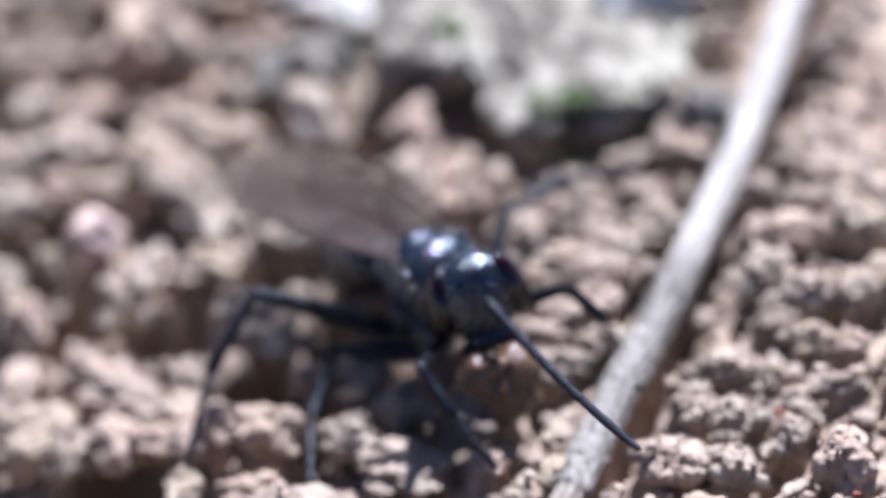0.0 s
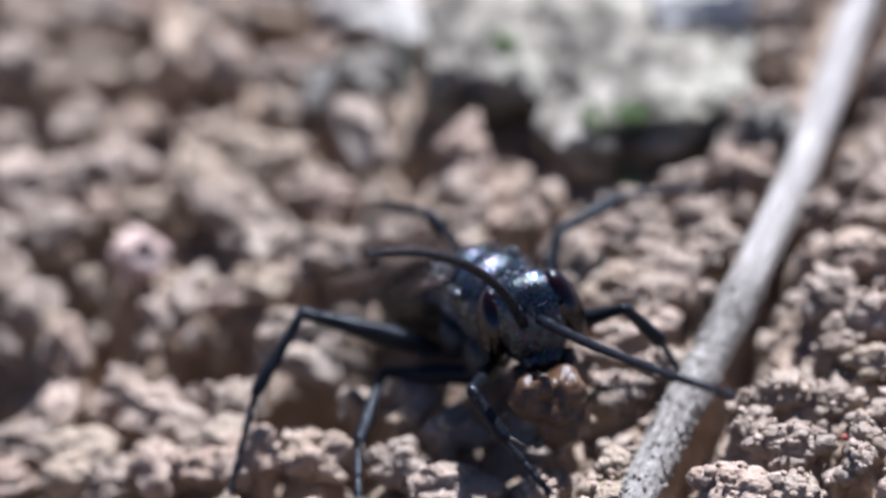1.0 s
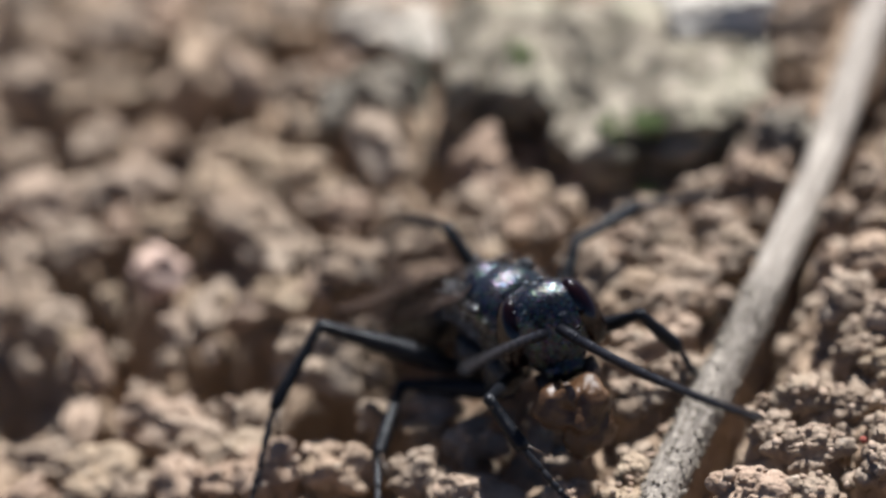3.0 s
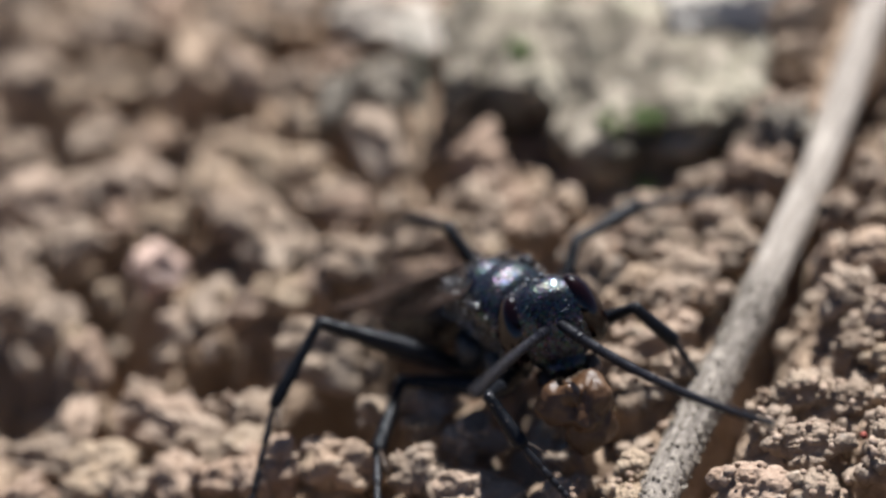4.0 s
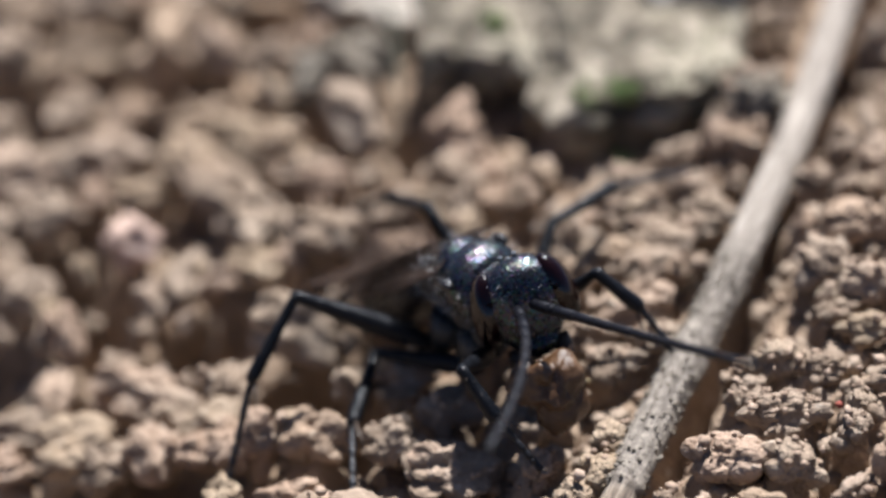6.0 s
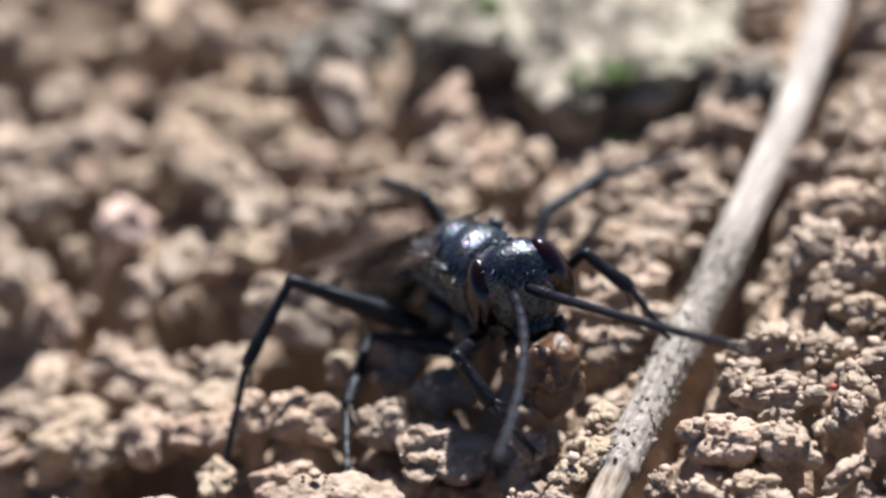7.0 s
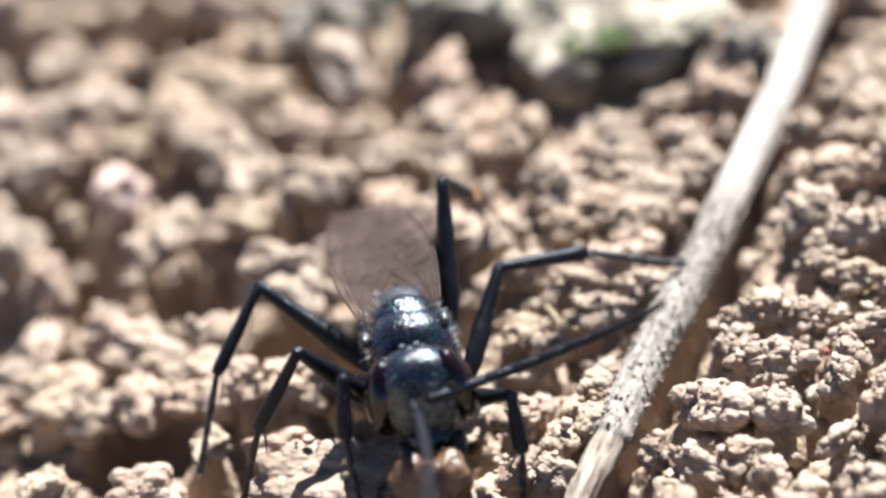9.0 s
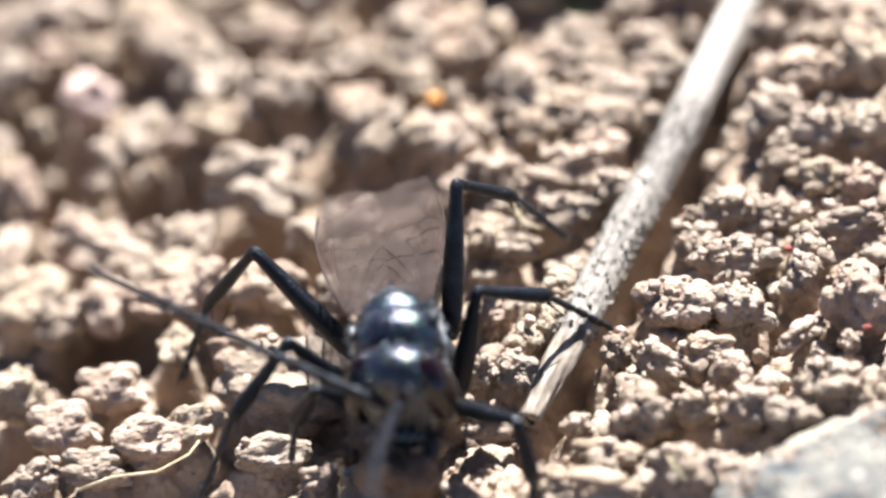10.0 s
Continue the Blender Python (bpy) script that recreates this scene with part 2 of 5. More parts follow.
def ball(centre, radii, turn=None, sub=3, bm=None):
    bm = bm or bmesh.new()
    m = Matrix.Translation(centre) @ (turn or Matrix()) @ Matrix.Diagonal((*radii, 1))
    bmesh.ops.create_icosphere(bm, subdivisions=sub, radius=1, matrix=m)
    return bm


def fractal(p, octaves=4, rough=0.55):
    v, a = 0.0, 1.0
    for k in range(octaves):
        v += a * noise.noise(p * (2.0 ** k))
        a *= rough
    return v


def lobes_of(rng, count, size=1.0):
    """Overlapping balls that make up a clod: centre and radius."""
    c = rng.normal(size=(count, 3))
    c /= np.linalg.norm(c, axis=1)[:, None]
    return c * rng.uniform(0.42, 0.80, (count, 1)) ** size, rng.uniform(0.22, 0.46, count) * size


def lobed(dirs, rng, count, core=0.66, size=1.0):
    """Distance from the middle to the skin of a heap of balls, along unit directions."""
    c, rad = lobes_of(rng, count, size)
    along_c = dirs @ c.T
    disc = along_c ** 2 - (c ** 2).sum(1) + rad ** 2
    out = np.where((disc > 0) & (along_c > 0), along_c + np.sqrt(np.maximum(disc, 0)), 0.0)
    return np.maximum(core, out.max(1))


def lumpy(seed, sub=4, count=26, grain=0.05, core=0.68, size=1.0, swell=0.16):
    """A clod of about unit radius: a heap of rounded lumps with granules on them."""
    bm = bmesh.new()
    bmesh.ops.create_icosphere(bm, subdivisions=sub, radius=1)
    rng = np.random.default_rng(seed)
    off = Vector((seed * 7.31, seed * 3.17, seed * 5.73))
    dirs = np.array([v.co.normalized()[:] for v in bm.verts])
    radii = lobed(dirs, rng, count, core, size)
    for v, d, r in zip(bm.verts, dirs, radii):
        d = Vector(d)
        r *= 1 + swell * fractal(d * 1.1 + off, 2)
        f = math.sqrt(max(0.0, 1 - noise.voronoi(d * 3.4 + off)[0][0] ** 2))
        g = math.sqrt(max(0.0, 1 - noise.voronoi(d * 7.0 + off)[0][0] ** 2))
        r += grain * (f - 0.8) * 1.9 + grain * (g - 0.8) * 1.1 + 0.03 * noise.noise(d * 19.0 + off)
        v.co = d * r
    return bm

# ---- ground ----
def slope(x):
    """The bed falls to the left; it levels out away from the subject."""
    return 0.2 * max(-12.0, min(12.0, x))


HOLLOWS = []


def pit(x, y, r, depth):
    """A deep hollow between the clods."""
    HOLLOWS.append((x, y, r, depth))


pit(0.2, -6.4, 0.85, 0.7)
pit(-7.8, -3.4, 0.6, 1.2)
pit(-6.4, -3.5, 0.5, 1.2)
pit(-2.0, -4.2, 0.8, 1.0)
pit(-4.2, -2.6, 0.5, 1.0)
pit(-7.6, 1.0, 0.65, 1.7)
pit(-7.0, 0.4, 0.55, 1.7)
pit(-4.2, -2.2, 0.54, 1.7)
pit(-8.4, -1.8, 0.72, 1.7)
pit(-6.5, -0.9, 0.84, 1.7)
pit(-4.4, -1.1, 0.54, 1.7)
pit(-6.4, -2.8, 0.61, 1.7)
pit(-1.5, -4.3, 1.20, 1.7)
pit(-4.8, -5.3, 0.5, 0.9)
pit(-0.9, 2.2, 0.61, 0.9)
pit(-1.7, 3.1, 0.61, 0.9)
pit(-1.4, 2.3, 0.46, 0.9)
pit(-8.7, 6.0, 0.95, 0.9)
pit(-7.8, 5.7, 0.75, 0.9)
pit(-6.8, 6.3, 0.75, 0.9)
pit(-5.2, 5.3, 0.64, 0.9)
pit(-3.5, 5.2, 0.55, 0.9)
pit(-3.1, 7.4, 0.95, 0.9)
pit(-5.6, 3.0, 0.44, 0.9)
pit(-5.1, 2.3, 0.47, 0.9)
pit(-4.3, 1.4, 0.44, 0.9)
pit(-3.3, -1.1, 0.53, 0.9)
pit(-2.0, -3.3, 0.44, 0.9)
pit(-0.9, -4.7, 0.66, 0.9)
pit(-2.4, -3.8, 0.58, 0.9)
pit(-0.2, 3.1, 0.44, 0.9)
pit(2.0, 0.8, 0.44, 0.55)
pit(7.1, 4.4, 0.72, 0.55)
pit(-4.6, -5.4, 0.91, 1.7)
pit(-5.1, -5.9, 0.79, 1.7)
pit(-3.0, -7.8, 0.59, 0.9)
pit(-2.7, -7.0, 0.44, 0.9)
pit(-6.3, -8.4, 0.66, 1.7)
pit(3.7, -9.1, 0.54, 0.55)
pit(3.0, -10.4, 0.53, 0.55)
pit(3.4, -9.5, 0.44, 0.55)
pit(7.2, -8.5, 0.44, 0.55)
pit(8.1, -4.9, 0.44, 0.55)
pit(9.1, -4.3, 0.44, 0.55)
pit(3.4, -2.6, 0.44, 0.55)
pit(4.8, -2.7, 0.44, 0.55)
pit(5.5, -1.8, 0.51, 0.55)
pit(2.4, -1.8, 0.44, 0.55)
pit(2.9, -5.8, 0.44, 0.55)
pit(-2.4, -3.4, 0.68, 0.9)
pit(-1.0, -2.2, 0.44, 0.9)
pit(-4.9, -1.9, 0.64, 1.7)
pit(-4.4, -1.9, 0.51, 0.9)
pit(8.3, -9.0, 0.44, 0.55)
pit(4.6, -10.6, 0.44, 0.55)
pit(4.9, -10.9, 0.46, 0.55)
pit(7.3, -9.2, 0.44, 0.55)
pit(4.1, -8.9, 0.44, 0.55)
pit(1.9, -10.1, 0.62, 0.55)


def hollow(x, y):
    return sum(d * math.exp(-((x - a) ** 2 + (y - b) ** 2) / (r * r)) for a, b, r, d in HOLLOWS)


def beside_stem(x, y):
    """Distance to the right of the stem's line."""
    return (x - 3.6) * 0.934 - (y + 8.1) * 0.357


def dip(x, y):
    """The broad dip in the bed."""
    return 0.75 * math.exp(-((x + 6.2) / 2.3) ** 2 - ((y + 4.3) / 1.5) ** 2)


def bare_relief(x, y):
    """Height of the soil under the clods, in millimetres at x, y in millimetres."""
    p = Vector((x * 0.35, y * 0.35, 4.2))
    h = 0.25 * fractal(p, 3)
    warp = Vector((noise.noise(Vector((x * 1.3, y * 1.3, 1))), noise.noise(Vector((x * 1.3, y * 1.3, 7))), 0)) * 0.5
    f = noise.voronoi(Vector((x * 0.95, y * 0.95, 9.0)) + warp)[0][0]
    h += 0.6 * (math.sqrt(max(0.0, 1 - min(1, f * 1.15) ** 2)) - 0.78)
    f = noise.voronoi(Vector((x * 2.6, y * 2.6, 2.0)) + warp)[0][0]
    h += 0.26 * (math.sqrt(max(0.0, 1 - min(1, f * 1.1) ** 2)) - 0.7)
    # the groove along the twig's right side
    s = beside_stem(x, y)
    if y < 12:
        h -= 1.1 * math.exp(-((s - 0.66) / 0.45) ** 2)
    return h - 0.46 - 0.36 * min(1.0, max(0.0, (2.0 - x) / 3.0)) - dip(x, y) + slope(x)


def grit(x, y):
    """Granules on the soil sheet."""
    warp = Vector((noise.noise(Vector((x * 2.3, y * 2.3, 1))), noise.noise(Vector((x * 2.3, y * 2.3, 7))), 0)) * 0.4
    f = noise.voronoi(Vector((x * 5.2, y * 5.2, 5.0)) + warp)[0][0]
    g = noise.voronoi(Vector((x * 2.9, y * 2.9, 8.0)) + warp)[0][0]
    return 0.22 * (math.sqrt(max(0.0, 1 - min(1, g * 1.1) ** 2)) - 0.7) + 0.15 * (math.sqrt(max(0.0, 1 - min(1, f * 1.1) ** 2)) - 0.6) + 0.05 * noise.noise(Vector((x * 9, y * 9, 3.0)))


FINE_X, FINE_Y = np.arange(-10.5, 10.6, 0.065), np.arange(-14.5, 12.6, 0.065)


def soil_heights(xs, ys):
    """The soil sheet: it swells round the foot of each clod and sinks in the hollows."""
    h = np.array([[bare_relief(x, y) for x in xs] for y in ys])
    gx, gy = np.meshgrid(xs, ys)
    for x, y, rx, ry, rz, zc in TOPS:
        q = ((gx - x) / rx) ** 2 + ((gy - y) / ry) ** 2
        inside = q < 2.2
        foot = (0.60, 1.0) if x < 1.5 else (0.25, 0.75)
        h[inside] = np.maximum(h[inside], zc - rz * (foot[0] + foot[1] * q[inside]))
    for x, y, r, d in HOLLOWS:
        h -= d * np.exp(-((gx - x) ** 2 + (gy - y) ** 2) / (r * r))
    return h + np.array([[grit(x, y) for x in xs] for y in ys])


def relief(x, y):
    """Height of the finished soil sheet near x, y."""
    i = min(len(FINE_X) - 1, max(0, int(round((x - FINE_X[0]) / 0.065))))
    j = min(len(FINE_Y) - 1, max(0, int(round((y - FINE_Y[0]) / 0.065))))
    return SHEET[j + 10, i + 10]


def build_ground():
    far = np.array([0.6, 1.5, 3, 6, 12, 30, 80, 300, 1000, 4000])
    xs = np.concatenate([FINE_X[0] - far[::-1], FINE_X, FINE_X[-1] + far])
    ys = np.concatenate([FINE_Y[0] - far[::-1], FINE_Y, FINE_Y[-1] + far])
    sheet = soil_heights(xs, ys)
    verts = [(x * MM, y * MM, sheet[j, i] * MM) for j, y in enumerate(ys) for i, x in enumerate(xs)]
    n = len(xs)
    faces = [(j * n + i, j * n + i + 1, (j + 1) * n + i + 1, (j + 1) * n + i) for j in range(len(ys) - 1) for i in range(n - 1)]
    me = bpy.data.meshes.new("ground")
    me.from_pydata(verts, [], faces)
    me.shade_smooth()
    me.materials.append(SOIL)
    tagged(new("ground", me), "dry crumbly brown clay soil with hollows between clods", "ground", kind="structure")
    return sheet


CLOD_MESHES = []
for k in range(24):
    # 0 to 7 rounded lumps, 8 to 15 crumbly heaps, 16 to 23 small lumps
    if k < 8:
        bm = lumpy(k + 1, 5, 11 + k % 4, 0.10, 0.76, 1.06, 0.42)
    elif k < 16:
        bm = lumpy(k + 1, 5, 24 + 6 * (k % 3), 0.13, 0.64)
    else:
        bm = lumpy(k + 1, 4, 9 + k % 4, 0.11, 0.72, 1.05, 0.36)
    shape = part("soil_clod", bm, SOIL)
    CLOD_MESHES.append(shape.data)
    bpy.data.objects.remove(shape)
DICE = random.Random(5)
PLACED, TOPS = [], []


def off_twig(x, y, gap):
    """x moved aside so that the twig lies clear."""
    s = beside_stem(x, y) - 0.15
    if y < 6 and abs(s) < gap:
        x += (gap - abs(s)) / 0.934 * (1 if s > 0 else -1)
    return x


def clod(x, y, rx, ry, rz, mat=None, lift=0.38, turn=None, mesh=None, label=""):
    """A loose soil clod of those half sizes (mm) bedded in the sheet."""
    x = off_twig(x, y, 0.32 + 0.75 * rx)
    if x < 1.5 and rx > 0.5 and not label:
        rx, ry, rz = rx * 1.16, ry * 1.2, rz * 1.2
    k = DICE.randrange(8) + (16 if rx < 0.44 and x < 1.5 else 8 if x > 1.5 and y < 1 else 0) if mesh is None else mesh
    me = CLOD_MESHES[k]
    if mat:
        me = me.copy()
        me.materials[0] = mat
    ob = new("soil_clod", me)
    yaw = DICE.uniform(-180, 180) if turn is None and abs(rx - ry) < 0.12 else DICE.uniform(-12, 12) if turn is None else turn
    zc = slope(x) - dip(x, y) + rz * lift
    lean = (DICE.uniform(-22, 22), DICE.uniform(-22, 22)) if x < 1.5 and not label else (0, 0)
    ob.matrix_basis = pose(x * MM, y * MM, zc * MM, lean[0], lean[1], yaw) @ Matrix.Diagonal((rx, ry, rz, 1))
    PLACED.append((x, y, max(rx, ry)))
    TOPS.append((x, y, rx, ry, rz, zc))
    return tagged(ob, label or ("large crumbly pale brown soil clod on the ground" if rx > 0.7 else "small crumbly brown soil clod on the ground"), "soil clod", "soil clods")


clod(-8.49, 8.27, 0.94, 0.51, 0.54, turn=12)
clod(-6.93, 8.14, 0.73, 0.58, 0.61)
clod(-6.10, 8.65, 0.55, 0.51, 0.54)
clod(-4.71, 7.81, 0.61, 0.50, 0.53)
clod(-9.36, 9.68, 0.75, 0.49, 0.52)
clod(-8.08, 9.42, 0.56, 0.37, 0.39)
clod(-3.20, 8.18, 0.61, 0.36, 0.38)
clod(-8.73, 6.69, 1.16, 0.50, 0.53, turn=7)
clod(-7.30, 6.35, 0.92, 0.50, 0.53, turn=15)
clod(-5.09, 5.90, 0.95, 0.72, 0.77, turn=35)
clod(-4.17, 5.80, 0.48, 0.64, 0.68)
clod(-7.18, 4.67, 0.57, 0.46, 0.49)
clod(-6.04, 4.27, 0.38, 0.48, 0.51)
clod(-3.11, 5.48, 0.61, 0.39, 0.42)
clod(-2.93, 4.06, 0.40, 0.52, 0.56)
clod(-4.35, 3.80, 0.84, 0.41, 0.44)
clod(-2.91, 2.68, 0.75, 0.40, 0.43, turn=-18)
clod(-3.67, 2.98, 0.58, 0.41, 0.43)
clod(-8.77, 4.42, 0.65, 0.44, 0.47)
clod(-8.37, 2.58, 0.84, 0.57, 0.61)
clod(-7.30, 3.07, 0.70, 0.50, 0.53)
clod(-6.37, 3.21, 0.56, 0.50, 0.53)
clod(-7.53, 1.48, 0.71, 0.50, 0.53)
clod(-6.64, 2.01, 0.48, 0.38, 0.41)
clod(-8.62, 1.38, 0.64, 0.50, 0.53)
clod(-5.64, 1.71, 0.57, 0.36, 0.38)
clod(-4.73, 2.46, 0.66, 0.56, 0.60, turn=-40)
clod(-3.99, 1.36, 0.80, 0.60, 0.64, turn=-48)
clod(-3.27, 0.38, 0.64, 0.53, 0.56, turn=-40)
clod(-1.97, 1.36, 0.75, 0.33, 0.35, turn=-6)
clod(-1.06, 1.28, 0.34, 0.27, 0.28)
clod(-1.76, -0.28, 0.71, 0.52, 0.55)
clod(-3.93, -1.10, 0.46, 0.33, 0.35)
clod(-3.20, -0.93, 0.52, 0.33, 0.35)
clod(-2.53, -0.78, 0.38, 0.30, 0.32)
clod(-6.65, -0.29, 0.31, 0.44, 0.47)
clod(-4.59, -0.83, 0.40, 0.48, 0.51)
clod(-5.23, -1.51, 0.31, 0.50, 0.53)
clod(-5.39, -2.22, 0.26, 0.37, 0.39)
clod(-4.54, -2.07, 0.22, 0.26, 0.27)
clod(-8.49, 0.03, 0.62, 0.64, 0.68)
clod(-7.81, -0.72, 0.58, 0.51, 0.54)
clod(-7.33, -1.16, 0.31, 0.33, 0.35)
clod(-7.21, -1.85, 0.36, 0.39, 0.42)
clod(-7.06, -3.12, 0.81, 0.34, 0.36, turn=83)
clod(-8.24, -1.67, 0.33, 0.28, 0.30)
clod(-5.38, -3.61, 0.76, 0.53, 0.56)
clod(-5.81, -2.84, 0.44, 0.36, 0.39)
clod(-4.69, -4.31, 0.52, 0.40, 0.42)
clod(-3.57, -3.98, 0.66, 0.46, 0.49, turn=51)
clod(-4.47, -3.47, 0.24, 0.21, 0.23)
clod(-2.26, -2.95, 0.78, 0.55, 0.58)
clod(-1.57, -2.15, 0.33, 0.26, 0.27)
clod(-1.38, -3.39, 0.26, 0.25, 0.27)
clod(-3.86, -4.92, 0.62, 0.40, 0.42)
clod(-3.06, -5.73, 0.48, 0.56, 0.59)
clod(-2.32, -5.84, 0.42, 0.45, 0.48)
clod(-7.59, -4.03, 0.80, 0.40, 0.43)
clod(-6.56, -4.46, 0.52, 0.40, 0.43)
clod(-5.92, -5.36, 0.62, 0.46, 0.49)
clod(-7.93, -5.15, 0.56, 0.36, 0.38)
clod(-4.96, -5.36, 0.62, 0.56, 0.60)
clod(-4.20, -5.58, 0.51, 0.35, 0.37)
clod(-0.68, -4.44, 0.36, 0.33, 0.35)
clod(-0.34, -5.09, 0.44, 0.29, 0.31)
clod(0.75, 1.92, 0.54, 0.69, 0.73)
clod(1.56, 0.01, 0.56, 0.37, 0.39, turn=35)
clod(0.18, 0.09, 0.53, 0.33, 0.35)
clod(-0.38, 0.57, 0.34, 0.26, 0.28)
clod(0.87, 0.31, 0.51, 0.41, 0.44)
clod(1.35, 0.81, 0.45, 0.37, 0.39)
clod(3.02, -1.32, 0.44, 0.41, 0.43)
clod(3.97, -0.16, 0.51, 0.35, 0.37)
clod(3.45, -0.83, 0.61, 0.36, 0.39)
clod(4.31, -1.10, 0.52, 0.36, 0.39)
clod(5.22, -0.65, 0.48, 0.36, 0.39)
clod(6.02, 0.86, 0.63, 0.31, 0.32, turn=12)
clod(5.21, 0.58, 0.38, 0.24, 0.25, turn=41)
clod(8.08, -0.11, 0.29, 0.47, 0.50)
clod(8.15, -1.21, 0.28, 0.32, 0.34)
clod(6.94, 5.17, 0.87, 0.48, 0.51)
clod(7.05, 4.17, 0.59, 0.23, 0.24, turn=15)
clod(5.48, -1.36, 0.54, 0.38, 0.41)
clod(4.58, -2.15, 0.65, 0.42, 0.45)
clod(3.72, -2.28, 0.60, 0.42, 0.45)
clod(2.96, -2.55, 0.49, 0.34, 0.36)
clod(3.56, -3.62, 0.53, 0.35, 0.38)
clod(4.30, -3.47, 0.47, 0.35, 0.38)
clod(4.87, -2.79, 0.36, 0.31, 0.33)
clod(8.28, -2.37, 0.86, 0.48, 0.51)
clod(7.36, -2.06, 0.37, 0.32, 0.34)
clod(9.34, -2.20, 0.51, 0.59, 0.62)
clod(8.79, -1.35, 0.71, 0.28, 0.29, turn=15)
clod(7.47, -3.40, 0.61, 0.54, 0.57)
clod(8.25, -3.99, 0.71, 0.47, 0.50)
clod(9.09, -4.08, 0.48, 0.45, 0.48)
clod(7.57, -4.57, 0.42, 0.29, 0.30)
clod(8.11, -5.10, 0.54, 0.31, 0.32)
clod(8.86, -5.48, 0.35, 0.34, 0.37)
clod(6.49, -5.69, 0.54, 0.38, 0.41)
clod(7.30, -5.97, 0.56, 0.30, 0.32)
clod(8.56, -6.44, 0.85, 0.30, 0.32, turn=12)
clod(7.91, -6.93, 0.41, 0.30, 0.32)
clod(5.85, -6.43, 0.41, 0.36, 0.38)
clod(6.45, -7.04, 0.77, 0.44, 0.47)
clod(5.44, -8.06, 0.72, 0.53, 0.56)
clod(6.59, -8.31, 0.58, 0.51, 0.54)
clod(7.66, -7.62, 0.30, 0.36, 0.38)
clod(8.48, -8.57, 0.58, 0.65, 0.68)
clod(7.54, -9.07, 0.52, 0.23, 0.25, turn=38)
clod(5.87, -9.16, 0.48, 0.33, 0.35)
clod(5.09, -9.29, 0.67, 0.37, 0.39, turn=-38)
clod(6.33, -9.71, 0.40, 0.29, 0.31)
clod(7.81, -10.45, 0.59, 0.42, 0.45)
clod(8.58, -10.68, 0.33, 0.23, 0.24)
clod(4.62, -10.53, 0.57, 0.54, 0.57)
clod(5.59, -10.50, 0.57, 0.36, 0.39)
clod(6.54, -10.73, 0.68, 0.44, 0.47)
clod(7.20, -11.00, 0.45, 0.34, 0.36)
clod(5.23, -11.76, 0.56, 0.36, 0.38)
clod(5.88, -12.15, 0.56, 0.36, 0.38)
clod(4.10, -11.26, 0.58, 0.27, 0.28)
clod(3.78, -12.06, 0.89, 0.36, 0.38)
clod(3.55, -10.43, 0.37, 0.25, 0.27)
clod(4.32, -8.83, 0.36, 0.33, 0.35)
clod(2.93, -11.63, 0.47, 0.30, 0.32)
clod(2.35, -11.79, 0.49, 0.27, 0.28)
clod(4.11, -0.64, 0.79, 0.41, 0.43)
clod(2.78, -1.51, 0.63, 0.57, 0.61)
clod(3.47, -2.12, 0.54, 0.38, 0.40)
clod(4.29, -1.66, 0.54, 0.36, 0.38)
clod(4.27, -2.70, 0.67, 0.40, 0.42, turn=22)
clod(5.25, -1.71, 0.45, 0.30, 0.31)
clod(4.01, -3.85, 0.79, 0.35, 0.37, turn=20)
clod(2.22, -3.56, 0.51, 0.40, 0.42)
clod(3.14, -4.26, 0.59, 0.35, 0.37)
clod(3.54, -4.95, 0.61, 0.29, 0.30)
clod(4.49, -4.58, 0.50, 0.33, 0.35)
clod(0.85, -0.80, 0.48, 0.45, 0.48)
clod(-0.25, -1.21, 0.55, 0.41, 0.43)
clod(0.08, -2.31, 0.63, 0.49, 0.52)
clod(0.82, -2.31, 0.48, 0.44, 0.47)
clod(1.49, -2.64, 0.52, 0.44, 0.47)
clod(1.95, -0.22, 0.37, 0.41, 0.44)
clod(0.63, 0.80, 0.54, 0.35, 0.37)
clod(-0.51, 0.21, 0.60, 0.39, 0.42)
clod(-1.29, -4.65, 0.42, 0.44, 0.46)
clod(-2.32, 1.63, 0.77, 0.36, 0.38)
clod(-4.94, -3.98, 0.96, 0.49, 0.52, turn=-31)
clod(-6.89, -2.03, 0.38, 0.61, 0.64)
clod(-4.63, -1.11, 0.77, 0.37, 0.39, turn=69)
clod(-6.44, -5.12, 0.86, 0.59, 0.62)
clod(-5.60, -4.81, 0.43, 0.31, 0.33)
clod(-3.48, -5.78, 0.50, 0.58, 0.61)
clod(-3.61, -7.00, 0.46, 0.37, 0.39)
clod(-1.89, -5.90, 0.59, 0.47, 0.50)
clod(-2.29, -7.29, 0.62, 0.36, 0.39)
clod(-3.36, -9.20, 0.57, 0.36, 0.38)
clod(-4.71, -7.95, 0.62, 0.42, 0.45)
clod(-5.54, -8.78, 0.60, 0.46, 0.49)
clod(-6.56, -7.71, 0.52, 0.47, 0.50)
clod(-4.04, -9.49, 0.67, 0.40, 0.42)
clod(-4.86, -9.86, 0.59, 0.36, 0.38)
clod(-1.60, -7.94, 0.47, 0.54, 0.57)
clod(-2.34, -8.59, 0.41, 0.40, 0.42)
clod(-1.78, -10.20, 0.70, 0.31, 0.33)
clod(-0.94, -10.83, 0.40, 0.27, 0.29)
clod(-6.09, -9.81, 0.51, 0.36, 0.38)
clod(-0.25, -4.55, 0.53, 0.41, 0.44)
clod(0.39, -5.61, 0.52, 0.41, 0.43)
clod(-0.44, -6.32, 0.52, 0.41, 0.43)
clod(0.39, -7.08, 0.51, 0.36, 0.38)
